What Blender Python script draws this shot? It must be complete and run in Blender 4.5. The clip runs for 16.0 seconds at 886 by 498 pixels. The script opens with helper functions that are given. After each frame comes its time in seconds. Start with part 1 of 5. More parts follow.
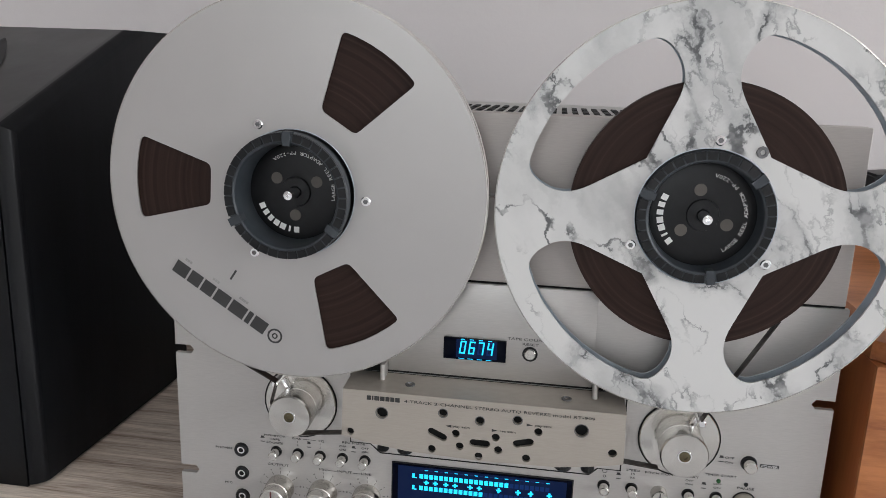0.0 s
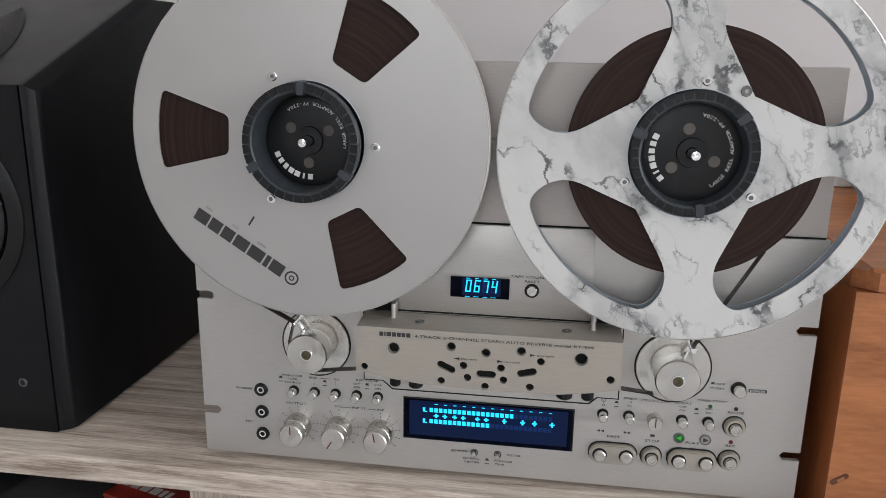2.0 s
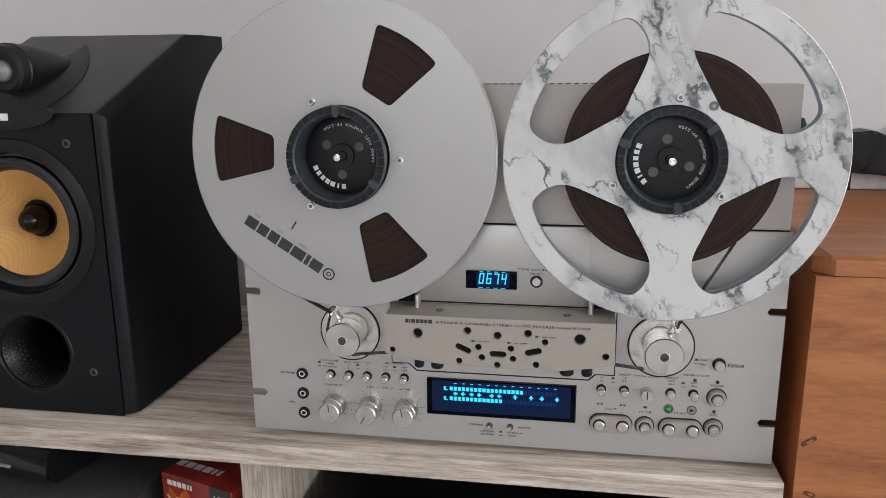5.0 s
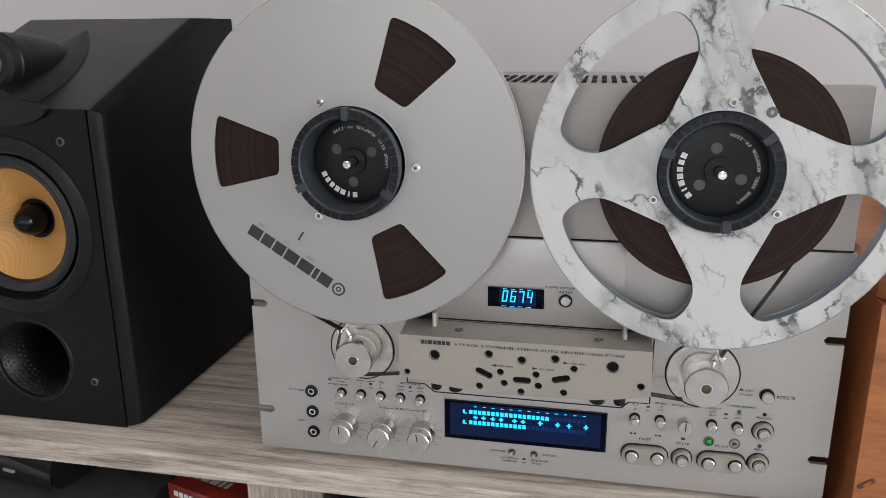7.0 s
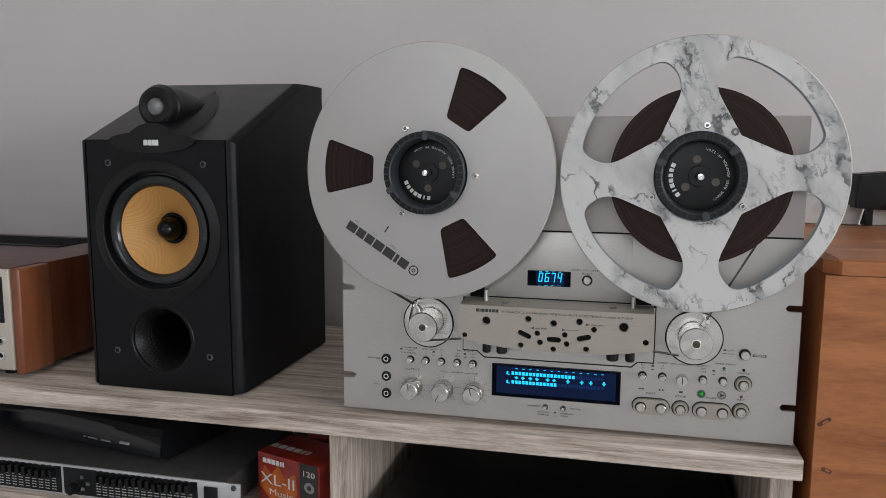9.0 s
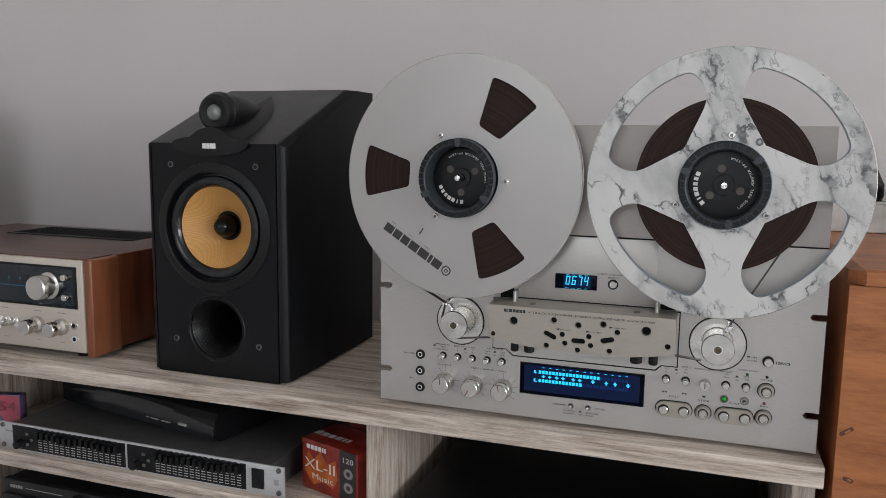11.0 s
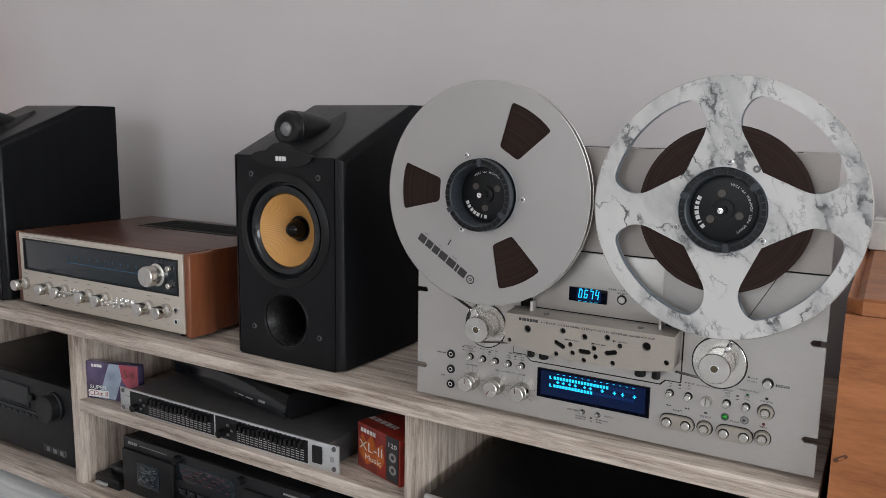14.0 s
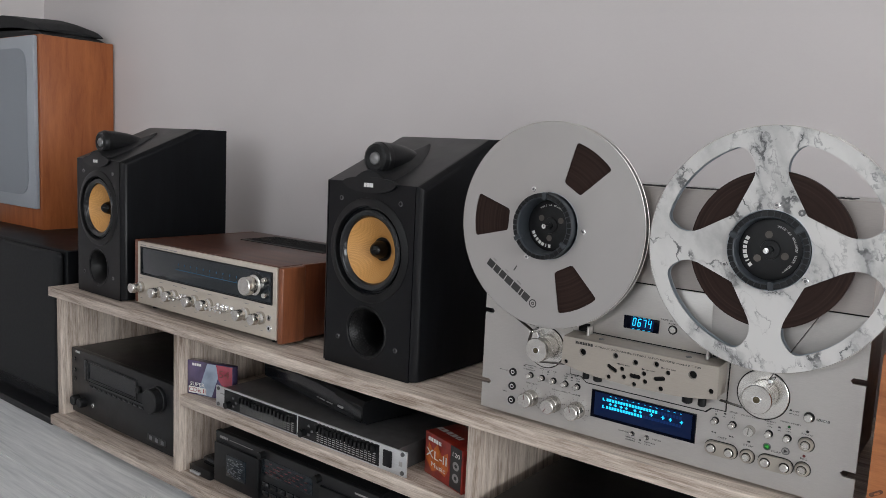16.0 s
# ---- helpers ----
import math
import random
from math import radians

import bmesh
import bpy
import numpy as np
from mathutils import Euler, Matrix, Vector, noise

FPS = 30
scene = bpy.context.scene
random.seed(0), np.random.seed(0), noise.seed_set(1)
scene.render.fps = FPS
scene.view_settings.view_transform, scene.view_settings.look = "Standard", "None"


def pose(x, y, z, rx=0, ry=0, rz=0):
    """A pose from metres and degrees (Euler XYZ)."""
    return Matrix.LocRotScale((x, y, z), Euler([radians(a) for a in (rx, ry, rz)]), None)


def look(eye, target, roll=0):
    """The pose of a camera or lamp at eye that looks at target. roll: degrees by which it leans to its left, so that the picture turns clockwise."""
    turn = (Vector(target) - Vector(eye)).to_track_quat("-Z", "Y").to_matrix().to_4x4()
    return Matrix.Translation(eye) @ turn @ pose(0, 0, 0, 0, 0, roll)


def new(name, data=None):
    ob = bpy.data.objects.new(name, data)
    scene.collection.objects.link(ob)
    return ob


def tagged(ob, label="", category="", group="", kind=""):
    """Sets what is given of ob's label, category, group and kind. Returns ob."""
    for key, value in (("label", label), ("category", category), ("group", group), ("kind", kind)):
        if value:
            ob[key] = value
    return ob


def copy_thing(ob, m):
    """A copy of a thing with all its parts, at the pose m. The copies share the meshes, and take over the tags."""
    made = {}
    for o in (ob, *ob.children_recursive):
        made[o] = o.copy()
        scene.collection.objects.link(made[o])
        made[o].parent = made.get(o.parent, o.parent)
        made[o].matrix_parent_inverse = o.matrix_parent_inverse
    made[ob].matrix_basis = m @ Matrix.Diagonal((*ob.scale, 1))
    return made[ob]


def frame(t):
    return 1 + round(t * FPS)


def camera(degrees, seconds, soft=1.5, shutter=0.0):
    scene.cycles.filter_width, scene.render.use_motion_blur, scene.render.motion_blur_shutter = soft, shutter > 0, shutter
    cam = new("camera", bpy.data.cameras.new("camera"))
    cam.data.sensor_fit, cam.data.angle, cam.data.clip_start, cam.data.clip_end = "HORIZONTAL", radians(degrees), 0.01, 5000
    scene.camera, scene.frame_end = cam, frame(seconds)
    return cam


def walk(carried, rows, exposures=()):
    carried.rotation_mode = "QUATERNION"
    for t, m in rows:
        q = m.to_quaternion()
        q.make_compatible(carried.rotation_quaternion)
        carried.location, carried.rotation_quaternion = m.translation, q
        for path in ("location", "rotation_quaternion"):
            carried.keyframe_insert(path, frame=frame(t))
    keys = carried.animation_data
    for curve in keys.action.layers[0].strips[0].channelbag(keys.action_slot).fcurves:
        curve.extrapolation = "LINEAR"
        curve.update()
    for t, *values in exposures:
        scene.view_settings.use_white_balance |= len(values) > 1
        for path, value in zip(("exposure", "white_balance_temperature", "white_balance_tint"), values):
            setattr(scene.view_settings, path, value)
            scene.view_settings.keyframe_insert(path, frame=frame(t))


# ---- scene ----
EXPOSURES = [(0.0, 0.02), (3.5, 0.0), (7.0, 0.05), (9.0, -0.28), (13.0, -0.19), (16.0, -0.14)]
cam = camera(59.9, 16.0, 0.55)
PATH = [
    (0, (0.281, -0.523, 0.723), (0.005, 1.403, 0.26), 1.9),
    (0.5, (0.281, -0.54, 0.714), (0.012, 1.377, 0.211), 1.6),
    (1, (0.278, -0.542, 0.699), (0.012, 1.371, 0.179), 1.6),
    (1.5, (0.279, -0.551, 0.696), (0.012, 1.363, 0.181), 1.4),
    (2, (0.282, -0.564, 0.7), (0.012, 1.354, 0.202), 0.9),
    (2.5, (0.291, -0.58, 0.704), (0.03, 1.337, 0.197), 0.3),
    (3, (0.303, -0.601, 0.704), (0.037, 1.322, 0.224), -0.5),
    (3.5, (0.304, -0.631, 0.714), (0.028, 1.294, 0.248), -0.7),
    (4, (0.302, -0.657, 0.718), (0.009, 1.268, 0.261), -0.7),
    (6.5, (0.295, -0.628, 0.691), (-0.068, 1.271, 0.178), -0.2),
    (7, (0.293, -0.587, 0.733), (-0.096, 1.297, 0.185), -0.4),
    (7.5, (0.278, -0.623, 0.749), (-0.135, 1.261, 0.222), -0.4),
    (8, (0.306, -0.71, 0.747), (-0.112, 1.201, 0.331), 0.3),
    (8.5, (0.311, -0.782, 0.693), (-0.105, 1.149, 0.384), 0.4),
    (9, (0.308, -0.805, 0.663), (-0.151, 1.124, 0.397), 0.3),
    (9.5, (0.309, -0.802, 0.654), (-0.21, 1.114, 0.411), 0.3),
    (10, (0.324, -0.814, 0.661), (-0.224, 1.093, 0.409), 0.3),
    (12.5, (0.434, -0.833, 0.706), (-0.367, 0.975, 0.407), 1.4),
    (13, (0.464, -0.822, 0.723), (-0.38, 0.965, 0.417), 1.2),
    (13.5, (0.477, -0.831, 0.718), (-0.446, 0.915, 0.405), 0.8),
    (14, (0.525, -0.833, 0.713), (-0.474, 0.871, 0.401), 0.9),
    (14.5, (0.556, -0.854, 0.704), (-0.515, 0.806, 0.396), 0.8),
    (15, (0.577, -0.882, 0.707), (-0.565, 0.734, 0.416), 1.4),
    (15.5, (0.591, -0.887, 0.723), (-0.599, 0.694, 0.435), 2.0),
    (16, (0.596, -0.89, 0.725), (-0.605, 0.689, 0.471), 2.7),
]
walk(cam, [(t, look(eye, target, roll)) for t, eye, target, roll in PATH], EXPOSURES)
POWER_EAST, POWER_FILL = 166.0, 27.0

# ---- daylight ----
world = bpy.data.worlds.new("sky")
scene.world = world
world.use_nodes = True
wn = world.node_tree
sky = wn.nodes.new("ShaderNodeTexSky")
sky.sky_type, sky.sun_disc = "NISHITA", False
sky.sun_elevation, sky.sun_rotation = radians(35), radians(70)
wn.links.new(sky.outputs[0], wn.nodes["Background"].inputs[0])
wn.nodes["Background"].inputs[1].default_value = 0.10


def window_light(name, eye, target, w, h, power, colour):
    data = bpy.data.lights.new(name, "AREA")
    data.shape, data.size, data.size_y, data.energy, data.color = "RECTANGLE", w, h, power, colour
    ob = new(name, data)
    ob.matrix_world = look(eye, target)
    return ob


window_light("window_light", (5.48, -2.1, 1.4), (0.0, -2.1, 1.4), 3.15, 1.55, POWER_EAST, (0.950, 0.980, 1.0))
# Added fill with no window known there, to brighten the front faces
window_light("window_light", (0.0, -4.18, 1.5), (0.0, 0.0, 1.5), 2.15, 1.35, POWER_FILL, (0.950, 0.980, 1.0))


# ---- materials ----
def nodes_of(name):
    m = bpy.data.materials.new(name)
    m.use_nodes = True
    return m, m.node_tree, m.node_tree.nodes["Principled BSDF"]


def add(nt, kind, **inputs):
    n = nt.nodes.new(kind)
    for k, v in inputs.items():
        n.inputs[k].default_value = v
    return n


def coords(nt, scale=(1, 1, 1), rot=(0, 0, 0)):
    tc = nt.nodes.new("ShaderNodeTexCoord")
    mp = nt.nodes.new("ShaderNodeMapping")
    mp.inputs["Scale"].default_value = scale
    mp.inputs["Rotation"].default_value = rot
    nt.links.new(tc.outputs["Object"], mp.inputs[0])
    return mp.outputs[0]


def ramp(nt, fac, stops):
    r = nt.nodes.new("ShaderNodeValToRGB")
    e = r.color_ramp.elements
    while len(e) < len(stops):
        e.new(0.5)
    for el, (p, c) in zip(e, stops):
        el.position, el.color = p, (*c, 1)
    nt.links.new(fac, r.inputs[0])
    return r.outputs[0]


def bump(nt, bsdf, height, strength, distance=0.001):
    b = add(nt, "ShaderNodeBump", Strength=strength, Distance=distance)
    nt.links.new(height, b.inputs["Height"])
    nt.links.new(b.outputs[0], bsdf.inputs["Normal"])


def noise_tex(nt, vec, scale, detail=3.0, rough=0.5, dist=0.0):
    n = add(nt, "ShaderNodeTexNoise", Scale=scale, Detail=detail, Roughness=rough, Distortion=dist)
    nt.links.new(vec, n.inputs["Vector"])
    return n.outputs[0]


def plain(name, colour, rough=0.5, metal=0.0, var=0.12, scale=60.0, relief=0.0, coat=0.0, stretch=(1, 1, 1), spec=0.5):
    """A surface with fine mottling in colour and gloss, and relief where it has any."""
    m, nt, b = nodes_of(name)
    v = coords(nt, stretch)
    f = noise_tex(nt, v, scale, 4.0)
    lo = tuple(c * (1 - var) for c in colour)
    hi = tuple(min(1, c * (1 + var)) for c in colour)
    nt.links.new(ramp(nt, f, [(0.3, lo), (0.7, hi)]), b.inputs["Base Color"])
    g = noise_tex(nt, v, scale * 0.17, 3.0)
    mr = add(nt, "ShaderNodeMapRange")
    mr.inputs["To Min"].default_value = max(0.03, rough - 0.07)
    mr.inputs["To Max"].default_value = min(1, rough + 0.07)
    nt.links.new(g, mr.inputs[0])
    nt.links.new(mr.outputs[0], b.inputs["Roughness"])
    b.inputs["Metallic"].default_value = metal
    b.inputs["Coat Weight"].default_value = coat
    b.inputs["Specular IOR Level"].default_value = spec
    if relief:
        bump(nt, b, f, relief)
    return m


def wood(name, dark, light, grain=(1, 14, 14), scale=6.0, rough=0.45, relief=0.15, coat=0.0, vary=False, fine=0.28):
    """Veneer: long grain with fibres and broad tone changes; grain is stretched along the axis with the small number."""
    m, nt, b = nodes_of(name)
    v = coords(nt, grain)
    if vary:
        oi = nt.nodes.new("ShaderNodeObjectInfo")
        comb = nt.nodes.new("ShaderNodeVectorMath")
        comb.operation = "MULTIPLY_ADD"
        comb.inputs[1].default_value = (1, 1, 1)
        sc = nt.nodes.new("ShaderNodeVectorMath")
        sc.operation = "SCALE"
        sc.inputs[0].default_value = (7.3, 31.0, 17.0)
        nt.links.new(oi.outputs["Random"], sc.inputs["Scale"])
        nt.links.new(v, comb.inputs[0])
        nt.links.new(sc.outputs[0], comb.inputs[2])
        v = comb.outputs[0]
    a = noise_tex(nt, v, scale, 5.0, 0.6, 0.6)
    f = noise_tex(nt, v, scale * 9, 3.0, 0.7)
    mix = add(nt, "ShaderNodeMath")
    mix.operation = "MULTIPLY_ADD"
    mix.inputs[1].default_value = fine
    nt.links.new(f, mix.inputs[0])
    nt.links.new(a, mix.inputs[2])
    mid = tuple((p + q) / 2 for p, q in zip(dark, light))
    nt.links.new(ramp(nt, mix.outputs[0], [(0.30 + fine / 2, dark), (0.48 + fine / 2, mid), (0.68 + fine / 2, light)]), b.inputs["Base Color"])
    b.inputs["Roughness"].default_value = rough
    b.inputs["Coat Weight"].default_value = coat
    b.inputs["Coat Roughness"].default_value = 0.2
    bump(nt, b, f, relief, 0.0006)
    return m


def glow(name, colour, strength):
    m, nt, b = nodes_of(name)
    b.inputs["Base Color"].default_value = (0.004, 0.006, 0.010, 1)
    b.inputs["Specular IOR Level"].default_value = 0.1
    b.inputs["Emission Color"].default_value = (*colour, 1)
    b.inputs["Emission Strength"].default_value = strength
    return m


def wall_paint():
    m, nt, b = nodes_of("wall_paint")
    v = coords(nt)
    broad = noise_tex(nt, v, 1.6, 3.0)
    nt.links.new(ramp(nt, broad, [(0.3, (0.585, 0.552, 0.552)), (0.7, (0.645, 0.609, 0.608))]), b.inputs["Base Color"])
    b.inputs["Roughness"].default_value = 0.85
    fine = noise_tex(nt, v, 90.0, 5.0, 0.6)
    lump = noise_tex(nt, v, 9.0, 4.0, 0.6)
    s = add(nt, "ShaderNodeMath")
    s.operation = "MULTIPLY_ADD"
    s.inputs[1].default_value = 2.0
    nt.links.new(lump, s.inputs[0])
    nt.links.new(fine, s.inputs[2])
    bump(nt, b, s.outputs[0], 0.16, 0.002)
    return m


def marble_print():
    """White film print with grey veins: ragged dark hairlines in clusters, with soft grey clouds beside them."""
    m, nt, b = nodes_of("marble_print")
    v = coords(nt, (1.0, 1.0, 1.0), (0, 0.45, 0))
    warp = add(nt, "ShaderNodeTexNoise", Scale=30.0, Detail=6.0, Roughness=0.68)
    nt.links.new(v, warp.inputs["Vector"])
    mixv = nt.nodes.new("ShaderNodeVectorMath")
    mixv.operation = "MULTIPLY_ADD"
    mixv.inputs[1].default_value = (0.038, 0.038, 0.038)
    nt.links.new(warp.outputs["Color"], mixv.inputs[0])
    stretch = nt.nodes.new("ShaderNodeMapping")
    stretch.inputs["Scale"].default_value = (1.7, 1.0, 0.75)
    nt.links.new(v, stretch.inputs[0])
    nt.links.new(stretch.outputs[0], mixv.inputs[2])

    def curve(value, lo, hi, a, c):
        mr = add(nt, "ShaderNodeMapRange")
        mr.interpolation_type = "SMOOTHSTEP"
        for k, q in (("From Min", lo), ("From Max", hi), ("To Min", a), ("To Max", c)):
            mr.inputs[k].default_value = q
        nt.links.new(value, mr.inputs["Value"])
        return mr.outputs[0]

    def maths(op, p, q):
        n = add(nt, "ShaderNodeMath")
        n.operation = op
        for i, e in enumerate((p, q)):
            if isinstance(e, float):
                n.inputs[i].default_value = e
            else:
                nt.links.new(e, n.inputs[i])
        return n.outputs[0]

    def off_middle(scale, detail):
        n = noise_tex(nt, mixv.outputs[0], scale, detail, 0.55)
        return maths("ABSOLUTE", maths("SUBTRACT", n, 0.5), 0.0)

    def over(prev, fac, colour):
        mx = nt.nodes.new("ShaderNodeMix")
        mx.data_type = "RGBA"
        nt.links.new(fac, mx.inputs["Factor"])
        nt.links.new(prev, mx.inputs["A"])
        mx.inputs["B"].default_value = (*colour, 1)
        return mx.outputs["Result"]

    main, fine = off_middle(12.0, 2.5), off_middle(34.0, 2.5)
    where = curve(noise_tex(nt, v, 11.0, 2.0), 0.42, 0.57, 0.0, 1.0)
    broken = curve(noise_tex(nt, v, 60.0, 3.0), 0.36, 0.62, 0.15, 1.0)
    cloud = noise_tex(nt, mixv.outputs[0], 13.0, 4.0)
    c = ramp(nt, cloud, [(0.30, (0.38, 0.378, 0.372)), (0.44, (0.54, 0.533, 0.522)), (0.60, (0.60, 0.59, 0.577))])
    c = over(c, maths("MULTIPLY", curve(main, 0.0, 0.075, 0.60, 0.0), where), (0.25, 0.252, 0.255))
    c = over(c, maths("MULTIPLY", curve(fine, 0.0, 0.034, 0.80, 0.0), maths("MULTIPLY", where, broken)), (0.16, 0.162, 0.165))
    c = over(c, maths("MULTIPLY", curve(main, 0.004, 0.017, 0.92, 0.0), broken), (0.055, 0.057, 0.06))
    nt.links.new(c, b.inputs["Base Color"])
    b.inputs["Roughness"].default_value = 0.34
    return m


def tape_edge():
    """The side of a wound tape pack: brown with fine uneven rings about the spindle."""
    m, nt, b = nodes_of("tape_edge")
    tc = nt.nodes.new("ShaderNodeTexCoord")
    sep = nt.nodes.new("ShaderNodeSeparateXYZ")
    nt.links.new(tc.outputs["Object"], sep.inputs[0])
    comb = nt.nodes.new("ShaderNodeCombineXYZ")
    nt.links.new(sep.outputs["X"], comb.inputs["X"])
    nt.links.new(sep.outputs["Z"], comb.inputs["Y"])
    ln = nt.nodes.new("ShaderNodeVectorMath")
    ln.operation = "LENGTH"
    nt.links.new(comb.outputs[0], ln.inputs[0])
    n = nt.nodes.new("ShaderNodeTexNoise")
    n.noise_dimensions = "1D"
    n.inputs["Scale"].default_value, n.inputs["Detail"].default_value = 330.0, 6.0
    nt.links.new(ln.outputs["Value"], n.inputs["W"])
    nt.links.new(ramp(nt, n.outputs[0], [(0.3, (0.020, 0.0105, 0.0085)), (0.6, (0.028, 0.0155, 0.0125)), (0.82, (0.040, 0.024, 0.020))]), b.inputs["Base Color"])
    b.inputs["Roughness"].default_value = 0.5
    b.inputs["Specular IOR Level"].default_value = 0.12
    bump(nt, b, n.outputs[0], 0.25, 0.0004)
    return m


def woven_cone():
    m, nt, b = nodes_of("woven_cone")
    v = coords(nt)
    ck = add(nt, "ShaderNodeTexChecker", Scale=620.0)
    nt.links.new(v, ck.inputs["Vector"])
    ck.inputs["Color1"].default_value = (0.60, 0.315, 0.095, 1)
    ck.inputs["Color2"].default_value = (0.46, 0.225, 0.060, 1)
    nt.links.new(ck.outputs[0], b.inputs["Base Color"])
    b.inputs["Roughness"].default_value = 0.5
    bump(nt, b, ck.outputs[1], 0.3, 0.0004)
    return m


def brushed(name, colour, rough, metal, stretch, relief=0.04):
    m, nt, b = nodes_of(name)
    v = coords(nt, stretch)
    f = noise_tex(nt, v, 40.0, 4.0, 0.6)
    lo, hi = tuple(c * 0.96 for c in colour), tuple(min(1, c * 1.04) for c in colour)
    nt.links.new(ramp(nt, f, [(0.35, lo), (0.65, hi)]), b.inputs["Base Color"])
    b.inputs["Roughness"].default_value = rough
    b.inputs["Metallic"].default_value = metal
    bump(nt, b, f, relief, 0.0004)
    return m


WALL = wall_paint()
CEIL = plain("ceiling_paint", (0.80, 0.79, 0.77), 0.9)
OAK = wood("sonoma_oak", (0.225, 0.163, 0.124), (0.70, 0.608, 0.528), (1.3, 21, 21), 3.6, 0.5, 0.25, fine=0.55)
OAKV = wood("sonoma_oak_upright", (0.225, 0.163, 0.124), (0.70, 0.608, 0.528), (21, 21, 1.3), 3.6, 0.5, 0.25, fine=0.55)
PLANK = wood("whitewashed_laminate", (0.60, 0.615, 0.63), (0.86, 0.87, 0.875), (1.2, 24, 24), 4.0, 0.42, vary=True)
CHERRY = wood("cherry_veneer", (0.235, 0.074, 0.022), (0.435, 0.160, 0.054), (1.6, 11, 11), 4.0, 0.38, 0.05, 0.0, fine=0.45)
CHERRYV = wood("cherry_veneer_upright", (0.25, 0.066, 0.018), (0.385, 0.120, 0.036), (9, 9, 1.3), 4.0, 0.42, 0.05)
KNOT = plain("dark_knot", (0.085, 0.028, 0.012), 0.5, 0.0, 0.4, 200.0)
WALNUT = wood("walnut_veneer", (0.050, 0.018, 0.012), (0.120, 0.048, 0.030), (1.2, 11, 11), 4.5, 0.35, 0.05, 0.2)
WALNUTV = wood("walnut_side", (0.075, 0.019, 0.008), (0.170, 0.048, 0.019), (11, 11, 1.2), 4.5, 0.4, 0.05, 0.1)
# WALNUTV again, paler: the window light on the side's front is in the colour
CHEEK_LIT = wood("walnut_side_lit", (0.125, 0.036, 0.015), (0.250, 0.082, 0.034), (11, 11, 1.2), 5.0, 0.36, 0.05, 0.1)
BRASS = plain("dull_brass", (0.12, 0.10, 0.06), 0.35, 0.7)
FACE = brushed("champagne_aluminium", (0.485, 0.466, 0.446), 0.40, 0.70, (3, 1, 60))
HOODM = brushed("champagne_hood", (0.40, 0.362, 0.316), 0.40, 0.45, (3, 1, 60), 0.03)
BEZEL = plain("champagne_bezel", (0.42, 0.385, 0.335), 0.38, 0.6, 0.05)
# FACE's metal again; shade and warm reflection behind the reels are in its colour
FACE_DIM = brushed("champagne_aluminium_dimmed", (0.435, 0.398, 0.374), 0.52, 0.50, (3, 1, 60))
FACEWARM = brushed("warm_aluminium", (0.60, 0.545, 0.475), 0.42, 0.5, (3, 1, 60))
CAP = plain("grey_slider_cap", (0.13, 0.13, 0.135), 0.45)
REELM = plain("satin_aluminium", (0.425, 0.409, 0.397), 0.40, 0.60, 0.015, 25.0)
RIM = plain("anodised_edge", (0.40, 0.45, 0.50), 0.35, 0.7)
TURNED = plain("turned_aluminium", (0.60, 0.582, 0.550), 0.23, 1.0, 0.03, 300.0)
tang = TURNED.node_tree.nodes.new("ShaderNodeTangent")
tang.direction_type, tang.axis = "RADIAL", "Y"
TURNED.node_tree.links.new(tang.outputs[0], TURNED.node_tree.nodes["Principled BSDF"].inputs["Tangent"])
TURNED.node_tree.nodes["Principled BSDF"].inputs["Anisotropic"].default_value = 0.92
HOLE = plain("brown_grey_recess", (0.085, 0.075, 0.065), 0.6)
CHROME = plain("chrome", (0.85, 0.85, 0.85), 0.12, 1.0, 0.03)
DARKMETAL = plain("dark_metal", (0.15, 0.148, 0.15), 0.42, 0.7)
DOME = plain("dome_grey", (0.20, 0.20, 0.20), 0.3, 0.5)
SATIN = plain("charcoal_front", (0.0105, 0.0108, 0.0122), 0.38, 0.0, 0.15, 300.0, 0.03, 0.0, (1, 1, 1), 0.32)
CASE = plain("grey_case", (0.42, 0.41, 0.40), 0.5, 0.4)
BLACK = plain("black_plastic", (0.0060, 0.0063, 0.0072), 0.40, 0.0, 0.2, 200.0, 0.05, 0.0, (1, 1, 1), 0.3)
GLOSS = plain("black_gloss", (0.008, 0.009, 0.011), 0.16, 0.0, 0.1)
VOID = plain("matt_black", (0.004, 0.004, 0.004), 0.9, 0.0, 0.1)
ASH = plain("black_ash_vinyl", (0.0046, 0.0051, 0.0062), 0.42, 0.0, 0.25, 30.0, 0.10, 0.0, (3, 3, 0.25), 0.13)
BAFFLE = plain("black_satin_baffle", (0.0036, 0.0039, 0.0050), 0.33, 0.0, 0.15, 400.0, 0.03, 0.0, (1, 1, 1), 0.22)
TOPGREY = plain("slate_grey_top", (0.014, 0.014, 0.015), 0.42, 0.0, 0.15, 160.0, 0.05)
RUBBER = plain("rubber", (0.0055, 0.0055, 0.006), 0.38, 0.0, 0.15, 120.0, 0.0, 0.0, (1, 1, 1), 0.28)
PLUG = plain("plug_lacquer", (0.003, 0.003, 0.003), 0.12, 0.0, 0.05, 60.0, 0.0, 0.0, (1, 1, 1), 0.25)
ADAPT = plain("slate_blue_plastic", (0.030, 0.036, 0.043), 0.42, 0.1, 0.15, 150.0)
CONE = woven_cone()
TAPE = tape_edge()
TAPESTRIP = plain("tape_strip", (0.022, 0.015, 0.012), 0.3)
MARBLE = marble_print()
INK = plain("dark_print", (0.030, 0.029, 0.029), 0.5)
GREYINK = plain("grey_print", (0.30, 0.29, 0.28), 0.6)
